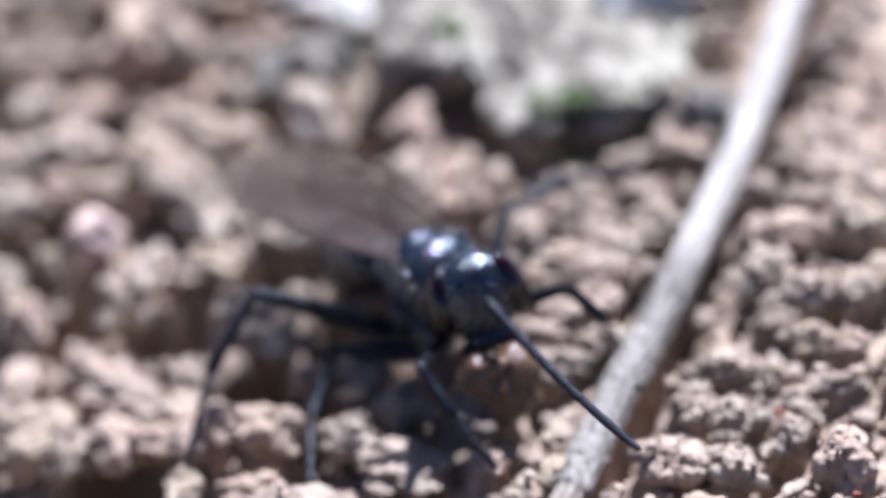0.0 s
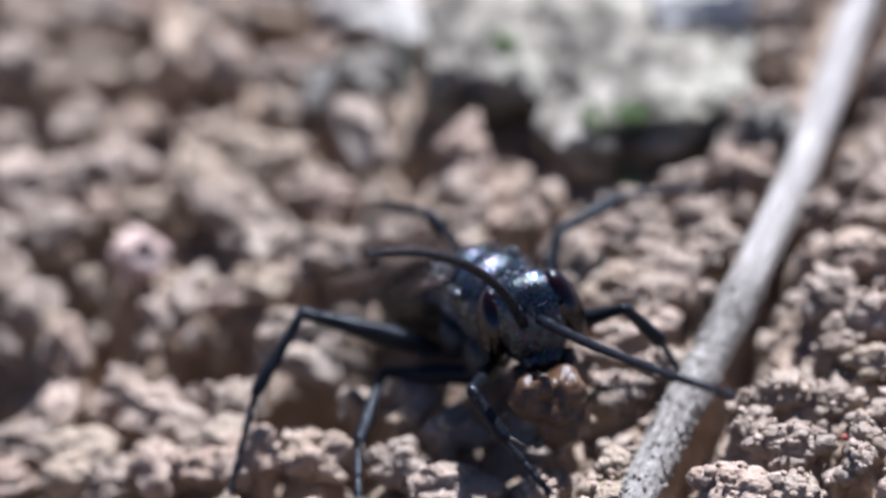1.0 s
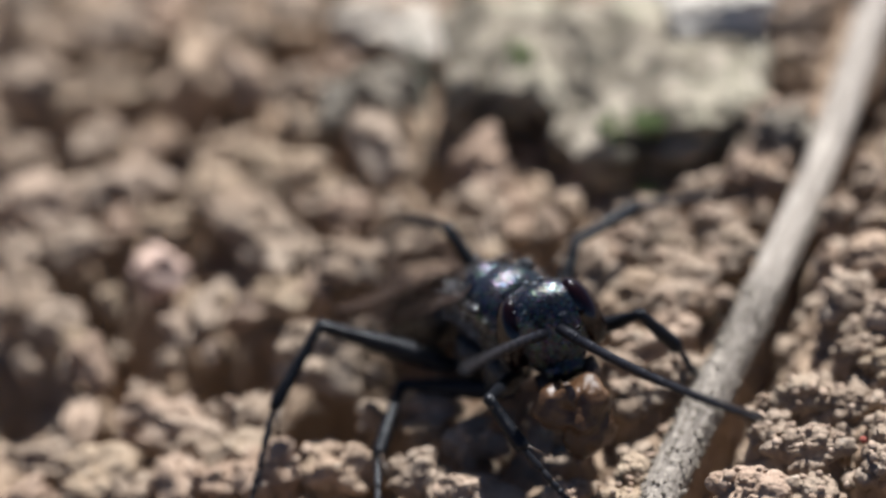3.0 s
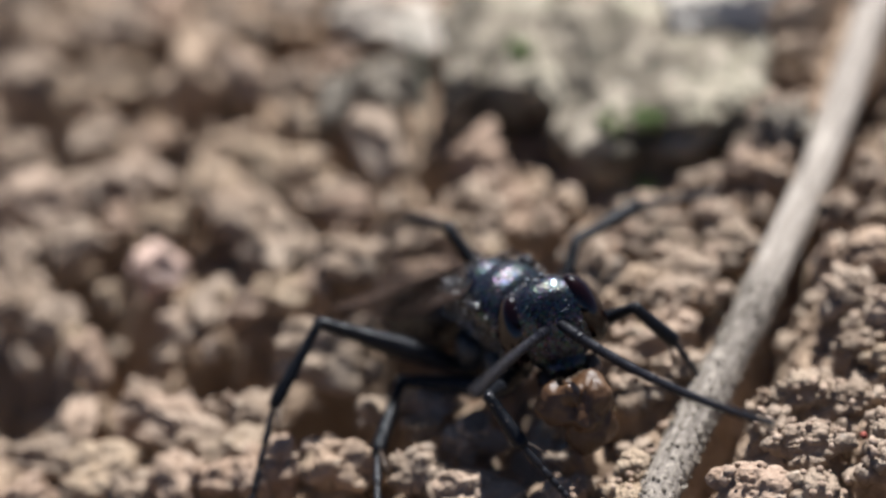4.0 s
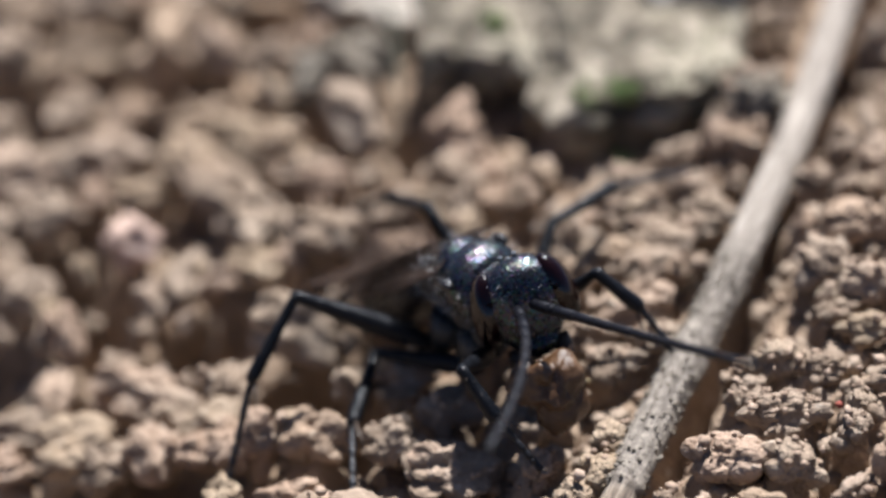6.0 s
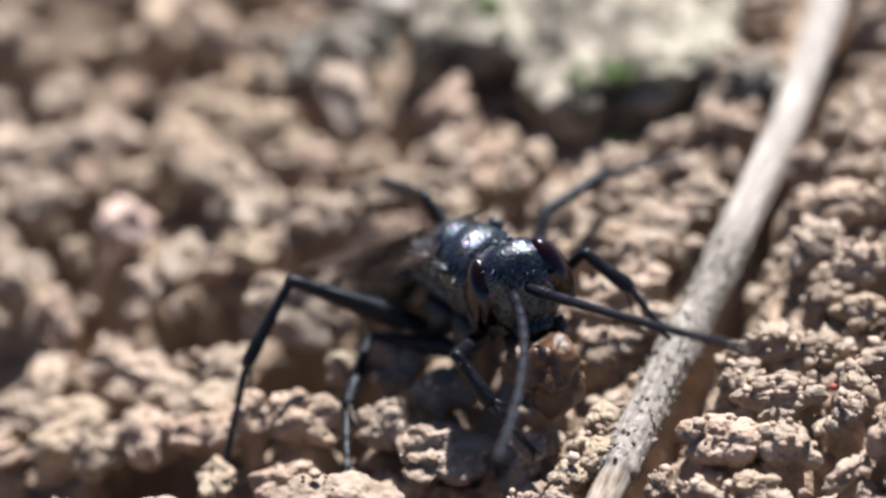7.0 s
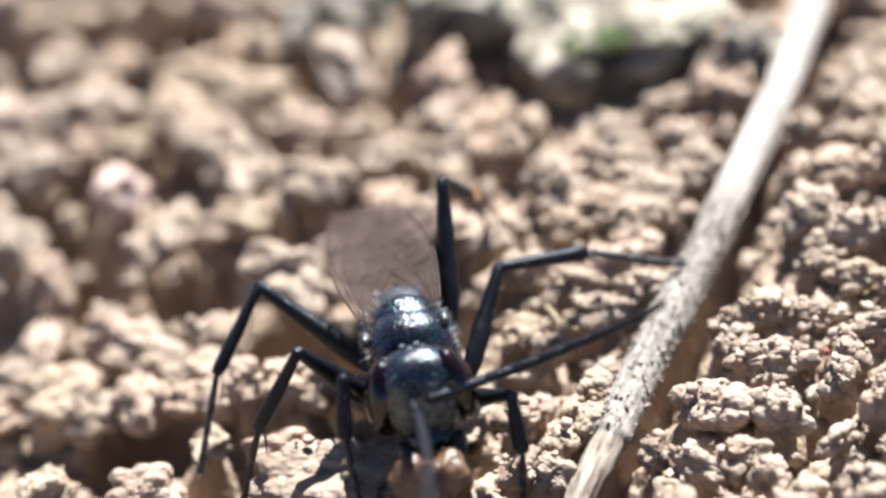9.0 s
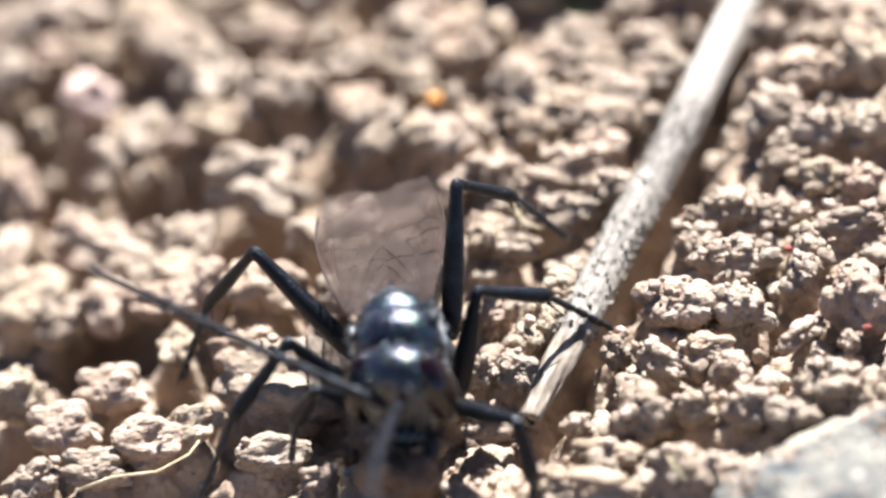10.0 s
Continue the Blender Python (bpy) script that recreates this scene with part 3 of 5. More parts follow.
clod(2.07, -5.39, 0.48, 0.41, 0.43)
clod(2.58, -5.76, 0.44, 0.28, 0.30)
clod(2.13, -7.47, 0.37, 0.36, 0.38)
clod(2.73, -8.17, 0.46, 0.36, 0.38)
clod(1.91, -8.85, 0.44, 0.35, 0.38)
clod(1.40, -9.57, 0.40, 0.35, 0.37)
clod(1.98, -10.22, 0.40, 0.29, 0.31)
clod(0.60, -10.23, 0.60, 0.35, 0.37)
clod(0.40, -8.80, 0.50, 0.36, 0.38)
# the distinct ones
clod(-5.68, 0.0, 0.62, 0.5, 0.5, SOIL_RED, lift=0.9, label="pinkish pale soil clod lying among brown ones", mesh=3)
clod(0.45, -7.1, 0.95, 0.75, 0.32, label="crumbly brown soil lump under the wasp", mesh=12, lift=0.3)
clod(-1.62, -8.41, 1.2, 0.95, 0.75, label="large crumbly brown soil lump on the ground", mesh=14, lift=0.35)
clod(-1.0, 7.0, 1.3, 0.7, 0.5, SOIL_PALE, label="pale flat soil slab on the ground", mesh=6)


# lumps that belong to the mossy rock's left end
clod(-1.30, 4.70, 0.85, 0.62, 0.66, SOIL_GREY, turn=-30, mesh=2, lift=0.6, label="grey weathered soil lump leaning by the rock")
clod(-1.35, 2.75, 1.05, 0.58, 0.66, turn=-60, mesh=3, lift=0.6, label="long brown soil lump leaning by the rock")
clod(-2.26, 4.36, 0.45, 0.58, 0.55, SOIL_GREY, mesh=1, lift=0.5, label="grey weathered soil lump beside the rock")
clod(6.60, 1.55, 0.66, 0.60, 0.55, SOIL_GREY, mesh=7, lift=1.0, label="rounded pale grey stone-like lump beside the twig")
clod(-3.95, 7.20, 0.26, 0.26, 0.36, STONE, mesh=4, lift=0.9, label="small bluish grey pebble standing among clods")

# fill between the placed ones, smaller and closer together
tries = 0
while len(PLACED) < 275 and tries < 40000:
    tries += 1
    x, y = DICE.uniform(-9.5, 10.0), DICE.uniform(-14.0, 11.5)
    r = DICE.choice((0.22, 0.28, 0.36, 0.42) if x > 1.5 else (0.26, 0.34, 0.42))
    if any((x - a) ** 2 + (y - b) ** 2 < (0.72 * (r + c)) ** 2 for a, b, c in PLACED) or hollow(x, y) > 0.3 or (x < 1.0 and -9 < y < 8 and DICE.random() < 0.8) or 0.1 < beside_stem(x, y) < 1.0 or (0.2 < x < 6.0 and 0.9 < y < 5.5):
        continue
    clod(x, y, r, r * DICE.uniform(0.8, 1.1), r * DICE.uniform(0.75, 1.0))

SHEET = build_ground()


def surface(x, y):
    """Height of the heap at x, y: the sheet or the clod that covers it."""
    h = relief(x, y)
    for a, b, rx, ry, rz, zc in TOPS:
        q = ((x - a) / rx) ** 2 + ((y - b) / ry) ** 2
        if q < 0.8:
            h = max(h, zc + rz * 0.9 * math.sqrt(1 - q))
    return h


def build_crumbs(name, count, sub, small, large, seed, lobes, label):
    """Loose crumbs, too many to count, heaped between the clods."""
    bm0 = bmesh.new()
    bmesh.ops.create_icosphere(bm0, subdivisions=sub, radius=1)
    dirs = np.array([v.co[:] for v in bm0.verts])
    tri = np.array([[v.index for v in f.verts] for f in bm0.faces])
    bm0.free()
    rng = np.random.default_rng(seed)
    shapes = []
    for _ in range(24):
        r = lobed(dirs, rng, lobes, 0.66) * (1 + 0.10 * rng.normal(size=len(dirs)) * (sub > 1) * 0.5)
        shapes.append(dirs * r[:, None])
    verts, faces, n = [], [], 0
    while n < count * len(dirs):
        x, y = rng.uniform(-10, 10.5), rng.uniform(-14.5, 12)
        if (hollow(x, y) > 0.5 and lobes < 9) or (y < 6 and abs(beside_stem(x, y) - 0.15) < (0.75 if lobes > 8 else 0.42)) or (x < 1.5 and rng.random() < 0.86):
            continue
        r = small + (large - small) * rng.random() ** 2
        a = rng.uniform(0, 6.28)
        c, s = math.cos(a), math.sin(a)
        q = shapes[rng.integers(24)] @ np.array([[c, s, 0], [-s, c, 0], [0, 0, 1]]) * r * rng.uniform(0.8, 1.2, 3) + (x, y, (relief(x, y) if lobes > 8 else surface(x, y)) + rng.uniform(0.0, 0.5) * r)
        verts.append(q * MM)
        faces.append(tri + n)
        n += len(dirs)
    me = bpy.data.meshes.new(name)
    me.from_pydata(np.concatenate(verts).tolist(), [], np.concatenate(faces).tolist())
    me.shade_smooth()
    me.materials.append(SOIL)
    tagged(new(name, me), label, "soil crumbs", kind="stuff")


build_crumbs("soil_lumps", 1300, 2, 0.14, 0.34, 5, 14, "rounded loose brown soil lumps heaped between larger clods")
build_crumbs("soil_crumbs", 4200, 1, 0.05, 0.17, 6, 5, "fine loose brown soil crumbs strewn over the ground")


# ---- rock, stem, rootlets ----
def rough_block(sx, sy, sz, seed, sub=5, amount=0.16):
    bm = bmesh.new()
    bmesh.ops.create_icosphere(bm, subdivisions=sub, radius=1)
    off = Vector((seed * 3.1, seed * 1.7, 0))
    for v in bm.verts:
        d = v.co.normalized()
        e = 0.42
        c = Vector([math.copysign(abs(q) ** e, q) for q in d])
        c = d.lerp(c * 0.86, 0.8)
        q = Vector((c.x * sx, c.y * sy, c.z * sz))
        r = 1 + amount * fractal(d * 1.5 + off, 3) + amount * 0.8 * (0.45 - noise.voronoi(q * 0.8 + off)[0][0])
        # ledges and pitted grain
        v.co = q * r + d * (0.20 * fractal(q * 1.4 + off, 4) + 0.07 * fractal(q * 4.5 + off, 3))
    return bm


rock = part("rock", rough_block(2.45, 2.75, 1.05, 7, 6, 0.17), ROCK)
rock.matrix_basis = pose(4.45 * MM, 3.75 * MM, 1.05 * MM, 2, -8, 4)
tagged(rock, "large grey-brown rock with green moss patches on top", "rock")
rock_b = part("rock", rough_block(1.45, 1.80, 1.0, 12, 6, 0.19), ROCK)
rock_b.matrix_basis = pose(1.35 * MM, 4.75 * MM, 0.66 * MM, 2, -4, -8)
tagged(rock_b, "greyish rough rock with traces of moss", "rock")


def rock_top(x, y):
    """Height of the rocks' surface at x, y."""
    best = 0.0
    for ob in (rock, rock_b):
        inv = ob.matrix_basis.inverted()
        o = inv @ Vector((x * MM, y * MM, 0.02))
        hit, p, _, _ = ob.ray_cast(o, (inv.to_3x3() @ Vector((0, 0, -1))).normalized())
        if hit:
            best = max(best, (ob.matrix_basis @ p).z / MM)
    return best


def moss_tuft(x, y, r, count):
    z = rock_top(x, y)
    rng = random.Random(int(x * 100 + y * 10))
    bm = bmesh.new()
    for k in range(count):
        a, d = rng.uniform(0, 6.28), r * rng.random() ** 0.5
        p = Vector((d * math.cos(a), d * math.sin(a), 0))
        q = p + Vector((rng.uniform(-0.12, 0.12), rng.uniform(-0.12, 0.12), rng.uniform(0.10, 0.26)))
        tube([p - Vector((0, 0, 0.15)), p.lerp(q, 0.6), q], [0.035, 0.045, 0.01], 5, bm)
    ob = part("moss_tuft", bm, MOSS)
    ob.matrix_basis = pose(x * MM, y * MM, z * MM)
    tagged(ob, "small bright green moss tuft growing on the rock", "moss", "moss tufts")


moss_tuft(4.00, 1.75, 0.28, 40)
moss_tuft(3.30, 1.75, 0.30, 22)
moss_tuft(3.98, 1.10, 0.20, 22)
moss_tuft(1.50, 4.1, 0.24, 30)


def build_stem():
    """A bent dry stem, thicker at its broken near end."""
    way = [(x + 0.09, y + 0.39, z - 0.35) for x, y, z in ((2.66, -10.58, 1.03), (3.08, -9.57, 1.12), (3.51, -8.57, 1.20), (4.28, -6.72, 1.36), (5.54, -3.97, 1.61), (7.04, -0.26, 1.91), (7.57, 1.25, 2.01), (8.76, 5.06, 2.25), (10.90, 11.70, 2.68), (13.05, 18.35, 3.11))]
    pts = []
    for a, b in zip(way, way[1:]):
        a, b = Vector(a), Vector(b)
        steps = max(3, int((b - a).length / 0.07))
        pts += [a.lerp(b, i / steps) for i in range(steps)]
    # soften the corners
    for _ in range(30):
        pts = [pts[0]] + [(pts[i - 1] + pts[i] * 2 + pts[i + 1]) / 4 for i in range(1, len(pts) - 1)] + [pts[-1]]
    bm = bmesh.new()
    rings, sides, total = [], 36, len(pts)
    for i, p in enumerate(pts):
        d = (pts[min(i + 1, total - 1)] - pts[max(i - 1, 0)]).normalized()
        u = d.cross(Vector((0, 0, 1))).normalized()
        v = u.cross(d)
        s = i * 0.07
        soiled = -8.3 < p.y < -2.7
        r0 = 0.352 + 0.025 * noise.noise(Vector((s * 0.7, 0, 3)))
        r0 *= 1.04 if soiled else 0.86 if p.y < -8.3 else 1.0
        r0 *= min(1.0, 0.60 + 0.30 * s + 0.06 * noise.noise(Vector((s * 4, 2, 1))))
        ring = []
        for k in range(sides):
            a = 2 * math.pi * k / sides
            ridge = 0.018 * math.cos(a * 9 + 0.4 * noise.noise(Vector((s * 0.5, 0, 8)))) + 0.05 * fractal(Vector((math.cos(a) * 1.2, math.sin(a) * 1.2, s * 0.8)), 4) + (0.05 if soiled else 0.0) * fractal(Vector((math.cos(a) * 3, math.sin(a) * 3, s * 5)), 3)
            ring.append(bm.verts.new(p + (u * math.cos(a) + v * math.sin(a)) * (r0 + ridge * 0.6)))
        rings.append(ring)
    for a, b in zip(rings, rings[1:]):
        for k in range(sides):
            bm.faces.new((a[k], a[(k + 1) % sides], b[(k + 1) % sides], b[k]))
    band_co = [[v.co.copy() for v in r] for r, p in zip(rings, pts) if -8.4 < p.y < -2.6]
    # hollow broken end
    inner = [bm.verts.new(pts[0].lerp(w.co, 0.55)) for w in rings[0]]
    deep = [bm.verts.new(pts[3].lerp(w.co, 0.5)) for w in rings[3]]
    for a, b in ((inner, rings[0]), (deep, inner)):
        for k in range(sides):
            bm.faces.new((a[k], a[(k + 1) % sides], b[(k + 1) % sides], b[k]))
    bm.faces.new(rings[-1])
    ob = part("twig", bm, STEM)
    part("pith", tube([pts[3], pts[2], pts[1]], [0.13, 0.13, 0.12], 12), FIBRE, ob, "pale soft pith in the broken end")
    # soil grains glued to the bark of the middle stretch
    rng = random.Random(77)
    grit = bmesh.new()
    for _ in range(900):
        c = band_co[rng.randrange(1, len(band_co) - 1)][rng.randrange(sides)]
        r = rng.uniform(0.018, 0.05)
        q = c + Vector([rng.uniform(-0.04, 0.04) for _ in range(3)])
        made = bmesh.ops.create_icosphere(grit, subdivisions=1, radius=r, matrix=Matrix.Translation(q))
        for v in made["verts"]:
            v.co = q + (v.co - q) * rng.uniform(0.7, 1.2)
    part("soil_grit", grit, SOIL_GREY, ob, "grey soil grains clinging to the bark").data.shade_smooth()
    return tagged(ob, "long weathered grey dry twig lying across the soil", "twig")


build_stem()


pale_stone = part("stone", rough_block(1.15, 0.95, 0.75, 33, 5, 0.10), WHITISH)
pale_stone.matrix_basis = pose(5.55 * MM, 5.05 * MM, 1.98 * MM, 4, -8, 8)
tagged(pale_stone, "whitish sunlit stone lying on the mossy rock", "stone")
boulder = part("stone", rough_block(2.5, 1.9, 1.15, 21, 6, 0.14), STONE)
boulder.matrix_basis = pose(8.2 * MM, -13.15 * MM, 1.35 * MM, -14, -8, 24)
tagged(boulder, "blue-grey stone with pale dust half buried in soil", "stone")
dust = random.Random(31)
dust_bm = bmesh.new()
for f in dust.sample(range(len(boulder.data.polygons)), 3600):
    poly = boulder.data.polygons[f]
    if poly.normal.z > 0.25 and noise.noise(Vector(poly.center) / MM * 1.1) > -0.3:
        c = Vector(poly.center) / MM
        made = bmesh.ops.create_icosphere(dust_bm, subdivisions=1, radius=0.02 + 0.07 * dust.random() ** 3, matrix=Matrix.Translation(c))
        for v in made["verts"]:
            v.co = c + (v.co - c) * dust.uniform(0.6, 1.2)
part("dust", dust_bm, SOIL, boulder, "pale soil grains lying on the stone").data.shade_smooth()


def rootlet(points, r, label="thin dry brown rootlet on the soil"):
    ob = part("rootlet", tube(points, [r * (1 - 0.5 * i / len(points)) for i in range(len(points))], 7), ROOTLET)
    return tagged(ob, label, "rootlet", "rootlets")


rootlet([(-0.75, 6.4, 0.5), (-0.65, 5.4, 0.9), (-0.45, 4.2, 0.9), (-0.42, 3.2, 0.5), (-0.4, 2.3, -0.15)], 0.065, "thin greenish brown rootlet leaning on a clod")
grain = part("orange_grain", lumpy(40, 3), ORANGE)
grain.matrix_basis = pose(1.15 * MM, -1.61 * MM, 0.68 * MM) @ Matrix.Diagonal((0.17, 0.15, 0.15, 1))
tagged(grain, "tiny orange mineral grain on a soil clod", "grain")

for gx, gy, gz in ((7.41, -7.29, 1.98), (8.59, -9.55, 2.22)):
    fleck = part("red_grain", lumpy(int(gx * 10) + 60, 2), RED)
    fleck.matrix_basis = pose(gx * MM, gy * MM, gz * MM) @ Matrix.Diagonal((0.08, 0.07, 0.06, 1))
    tagged(fleck, "tiny red mineral grain lodged in the soil", "grain", "red grains")


def fibre(points, r):
    ob = part("plant_fibre", tube(points, [r * (1 - 0.4 * i / len(points)) for i in range(len(points))], 6), FIBRE)
    return tagged(ob, "thin pale dry plant fibre on the soil", "plant fibre", "plant fibres")


fibre([(-5.22, -10.38, -0.74), (-4.60, -10.38, -0.42), (-3.79, -10.41, -0.26), (-3.24, -10.21, -0.05), (-3.08, -9.86, -0.07)], 0.035)
fibre([(4.97, -11.53, 1.39), (5.10, -12.14, 1.62), (5.31, -12.57, 1.66)], 0.03)
fibre([(2.54, -4.81, 0.81), (2.79, -5.55, 1.06), (3.09, -5.77, 1.12)], 0.03)

# ---- the wasp (its own space: x forward, z up, millimetres, origin on the ground under the thorax) ----
TOP = 2.6
HEAD = Vector((1.16, 0, 1.76))
BODY = [
    (0.0, 0.89, -4.21, 3.28, -50.0, 7.9),
    (0.5, 0.92, -4.23, 3.28, -50.0, 7.9),
    (1.0, 0.89, -4.18, 3.28, -50.0, 7.9),
    (1.7, 0.87, -4.22, 3.27, -48.0, 7.6),
    (2.5, 0.86, -4.30, 3.27, -45.0, 7.2),
    (4.0, 0.89, -4.36, 3.28, -44.0, 7.1),
    (4.5, 0.90, -4.56, 3.28, -43.0, 7.0),
    (5.0, 0.91, -4.58, 3.28, -44.0, 7.1),
    (5.5, 0.85, -4.53, 3.27, -45.0, 7.2),
    (7.0, 0.88, -4.60, 3.28, -45.0, 7.2),
    (7.5, 0.87, -4.62, 3.27, -45.0, 7.2),
    (8.0, 0.88, -4.81, 3.28, -48.0, 7.6),
    (8.2, 0.62, -4.77, 3.22, -52.0, 6.2),
    (8.4, 0.42, -5.00, 3.18, -60.0, 5.5),
    (8.6, 0.25, -5.06, 3.15, -64.0, 4.2),
    (8.8, -0.06, -5.96, 3.09, -80.0, 5.1),
    (9.0, -0.10, -7.43, 3.09, -81.0, -1.7),
    (9.2, 0.42, -8.39, 3.19, -69.0, -12.9),
    (9.3, 0.67, -8.75, 3.24, -55.0, -15.3),
    (9.4, 0.77, -8.65, 3.26, -40.0, -17.4),
    (9.5, 1.19, -8.26, 3.35, -29.0, -18.6),
    (9.6, 1.20, -7.91, 3.35, -28.0, -18.7),
    (9.8, 1.09, -8.58, 3.35, -44.0, -16.9),
    (9.9, 0.56, -9.96, 3.22, -80.0, -2.9),
    (10.0, 0.34, -9.94, 3.17, -87.0, 4.4),
]
LEG_STEPS = {
    "hindA": [
        (2.5, -3.59, -6.32, -0.62, -2.34, -4.14, 1.85),
        (8.0, -3.39, -6.14, -0.68, -2.24, -4.62, 2.17),
        (8.8, -3.62, -6.78, -0.62, -2.71, -4.06, 1.54),
        (9.2, -3.84, -7.88, -0.67, -2.65, -6.94, 2.53),
        (9.5, -3.90, -7.89, -0.58, -2.37, -7.57, 2.60),
        (9.8, -3.63, -7.47, -0.53, -2.24, -7.71, 2.72),
        (10.0, -3.34, -7.39, -0.57, -2.04, -7.86, 2.63),
    ],
    "hindB": [
        (2.5, -1.17, 0.56, -0.03, 0.01, -1.90, 2.30),
        (8.0, -0.98, 0.15, 0.00, 0.20, -2.40, 2.21),
        (8.2, -0.31, 0.38, 0.14, 0.76, -2.02, 2.49),
        (8.6, 0.81, -0.10, 0.36, 0.75, -2.55, 2.89),
        (8.8, 1.69, -1.24, 0.54, 0.74, -3.35, 3.19),
        (9.0, 1.47, -2.37, 0.59, 0.65, -4.33, 3.46),
        (9.2, 1.37, -3.21, 0.57, 0.54, -5.20, 3.48),
        (9.5, -0.30, -3.40, 0.24, 0.06, -5.41, 3.11),
        (9.8, -0.06, -3.78, 0.19, 0.23, -5.73, 3.15),
        (9.9, 3.01, -5.02, 0.80, 1.39, -6.86, 3.35),
        (10.0, 3.26, -5.49, 0.85, 1.53, -7.09, 3.47),
    ],
    "midA": [
        (7.5, -1.26, -7.87, -0.25, -0.83, -4.44, 0.61),
        (8.2, -1.34, -7.94, -0.37, -1.14, -4.38, 0.49),
        (8.6, -1.36, -7.87, -0.57, -1.42, -4.23, 0.33),
        (8.8, -2.36, -5.69, -0.47, -1.50, -6.60, 2.80),
        (9.0, -2.90, -8.16, -0.58, -1.90, -7.97, 2.77),
        (9.2, -2.93, -8.47, -0.59, -1.77, -8.97, 2.70),
        (9.4, -3.04, -8.70, -0.31, -1.05, -9.33, 2.60),
        (9.5, -0.63, -9.39, -0.33, -0.34, -9.74, 3.02),
        (9.8, -1.12, -10.29, -0.32, -0.39, -10.06, 3.04),
        (10.0, -2.98, -10.93, -0.40, -1.38, -10.24, 2.75),
    ],
    "midB": [
        (2.5, 5.02, 0.16, 1.20, 2.45, -2.13, 2.15),
        (8.0, 5.00, -0.34, 1.20, 2.48, -2.75, 2.08),
        (8.4, 4.60, -0.91, 1.12, 2.40, -3.50, 2.09),
        (8.6, 4.57, -1.63, 1.01, 2.02, -3.37, 2.70),
        (8.8, 5.00, -4.09, 1.30, 1.43, -4.18, 2.22),
        (9.0, 4.92, -4.22, 1.28, 1.65, -5.40, 2.34),
        (9.2, 4.85, -4.67, 1.27, 1.95, -6.34, 2.58),
        (9.5, 4.97, -4.24, 1.19, 2.12, -6.02, 2.45),
        (9.8, 4.82, -4.18, 1.26, 2.27, -6.43, 2.46),
        (9.9, 4.37, -4.88, 1.27, 2.64, -7.68, 2.72),
        (10.0, 3.95, -7.77, 0.69, 1.86, -9.33, 3.01),
    ],
    "foreA": [
        (2.5, 2.20, -7.46, 0.64, 0.76, -6.67, 2.43),
        (8.0, 2.03, -7.34, 0.61, 0.72, -7.03, 2.60),
        (8.2, 2.03, -7.63, 0.81, 0.33, -6.98, 2.47),
        (8.4, 0.96, -8.63, 0.49, -0.31, -7.23, 2.19),
        (8.6, -0.20, -7.27, 0.26, -0.68, -6.73, 2.52),
        (8.8, 0.20, -8.48, 0.24, -1.07, -7.99, 2.23),
        (9.0, -0.87, -9.04, 0.23, -1.11, -8.49, 2.64),
        (9.2, -0.33, -9.63, 0.33, -0.44, -9.52, 2.73),
        (9.5, 0.49, -9.78, 0.05, 0.60, -9.83, 1.70),
        (9.8, 0.97, -10.87, 0.19, 0.64, -11.11, 2.41),
        (10.0, -1.34, -10.31, 0.23, -0.90, -11.12, 2.47),
    ],
    "foreB": [
        (2.5, 4.57, -4.53, 0.91, 3.54, -4.97, 2.87),
        (8.0, 4.51, -5.05, 1.20, 3.00, -4.81, 3.02),
        (8.2, 3.66, -6.16, 0.83, 2.90, -5.23, 2.73),
        (8.6, 3.59, -6.30, 0.82, 2.48, -5.48, 2.56),
        (8.8, 2.98, -7.85, 0.90, 1.54, -6.34, 2.61),
        (9.0, 1.97, -9.01, 0.29, 1.79, -8.78, 2.48),
        (9.2, 2.12, -9.00, 0.42, 2.44, -9.67, 2.54),
        (9.5, 2.71, -9.12, 0.64, 2.62, -9.27, 2.91),
        (9.8, 3.63, -11.36, 1.03, 3.55, -9.40, 1.91),
        (10.0, 2.71, -11.73, 0.24, 2.48, -11.78, 2.33),
    ],
}
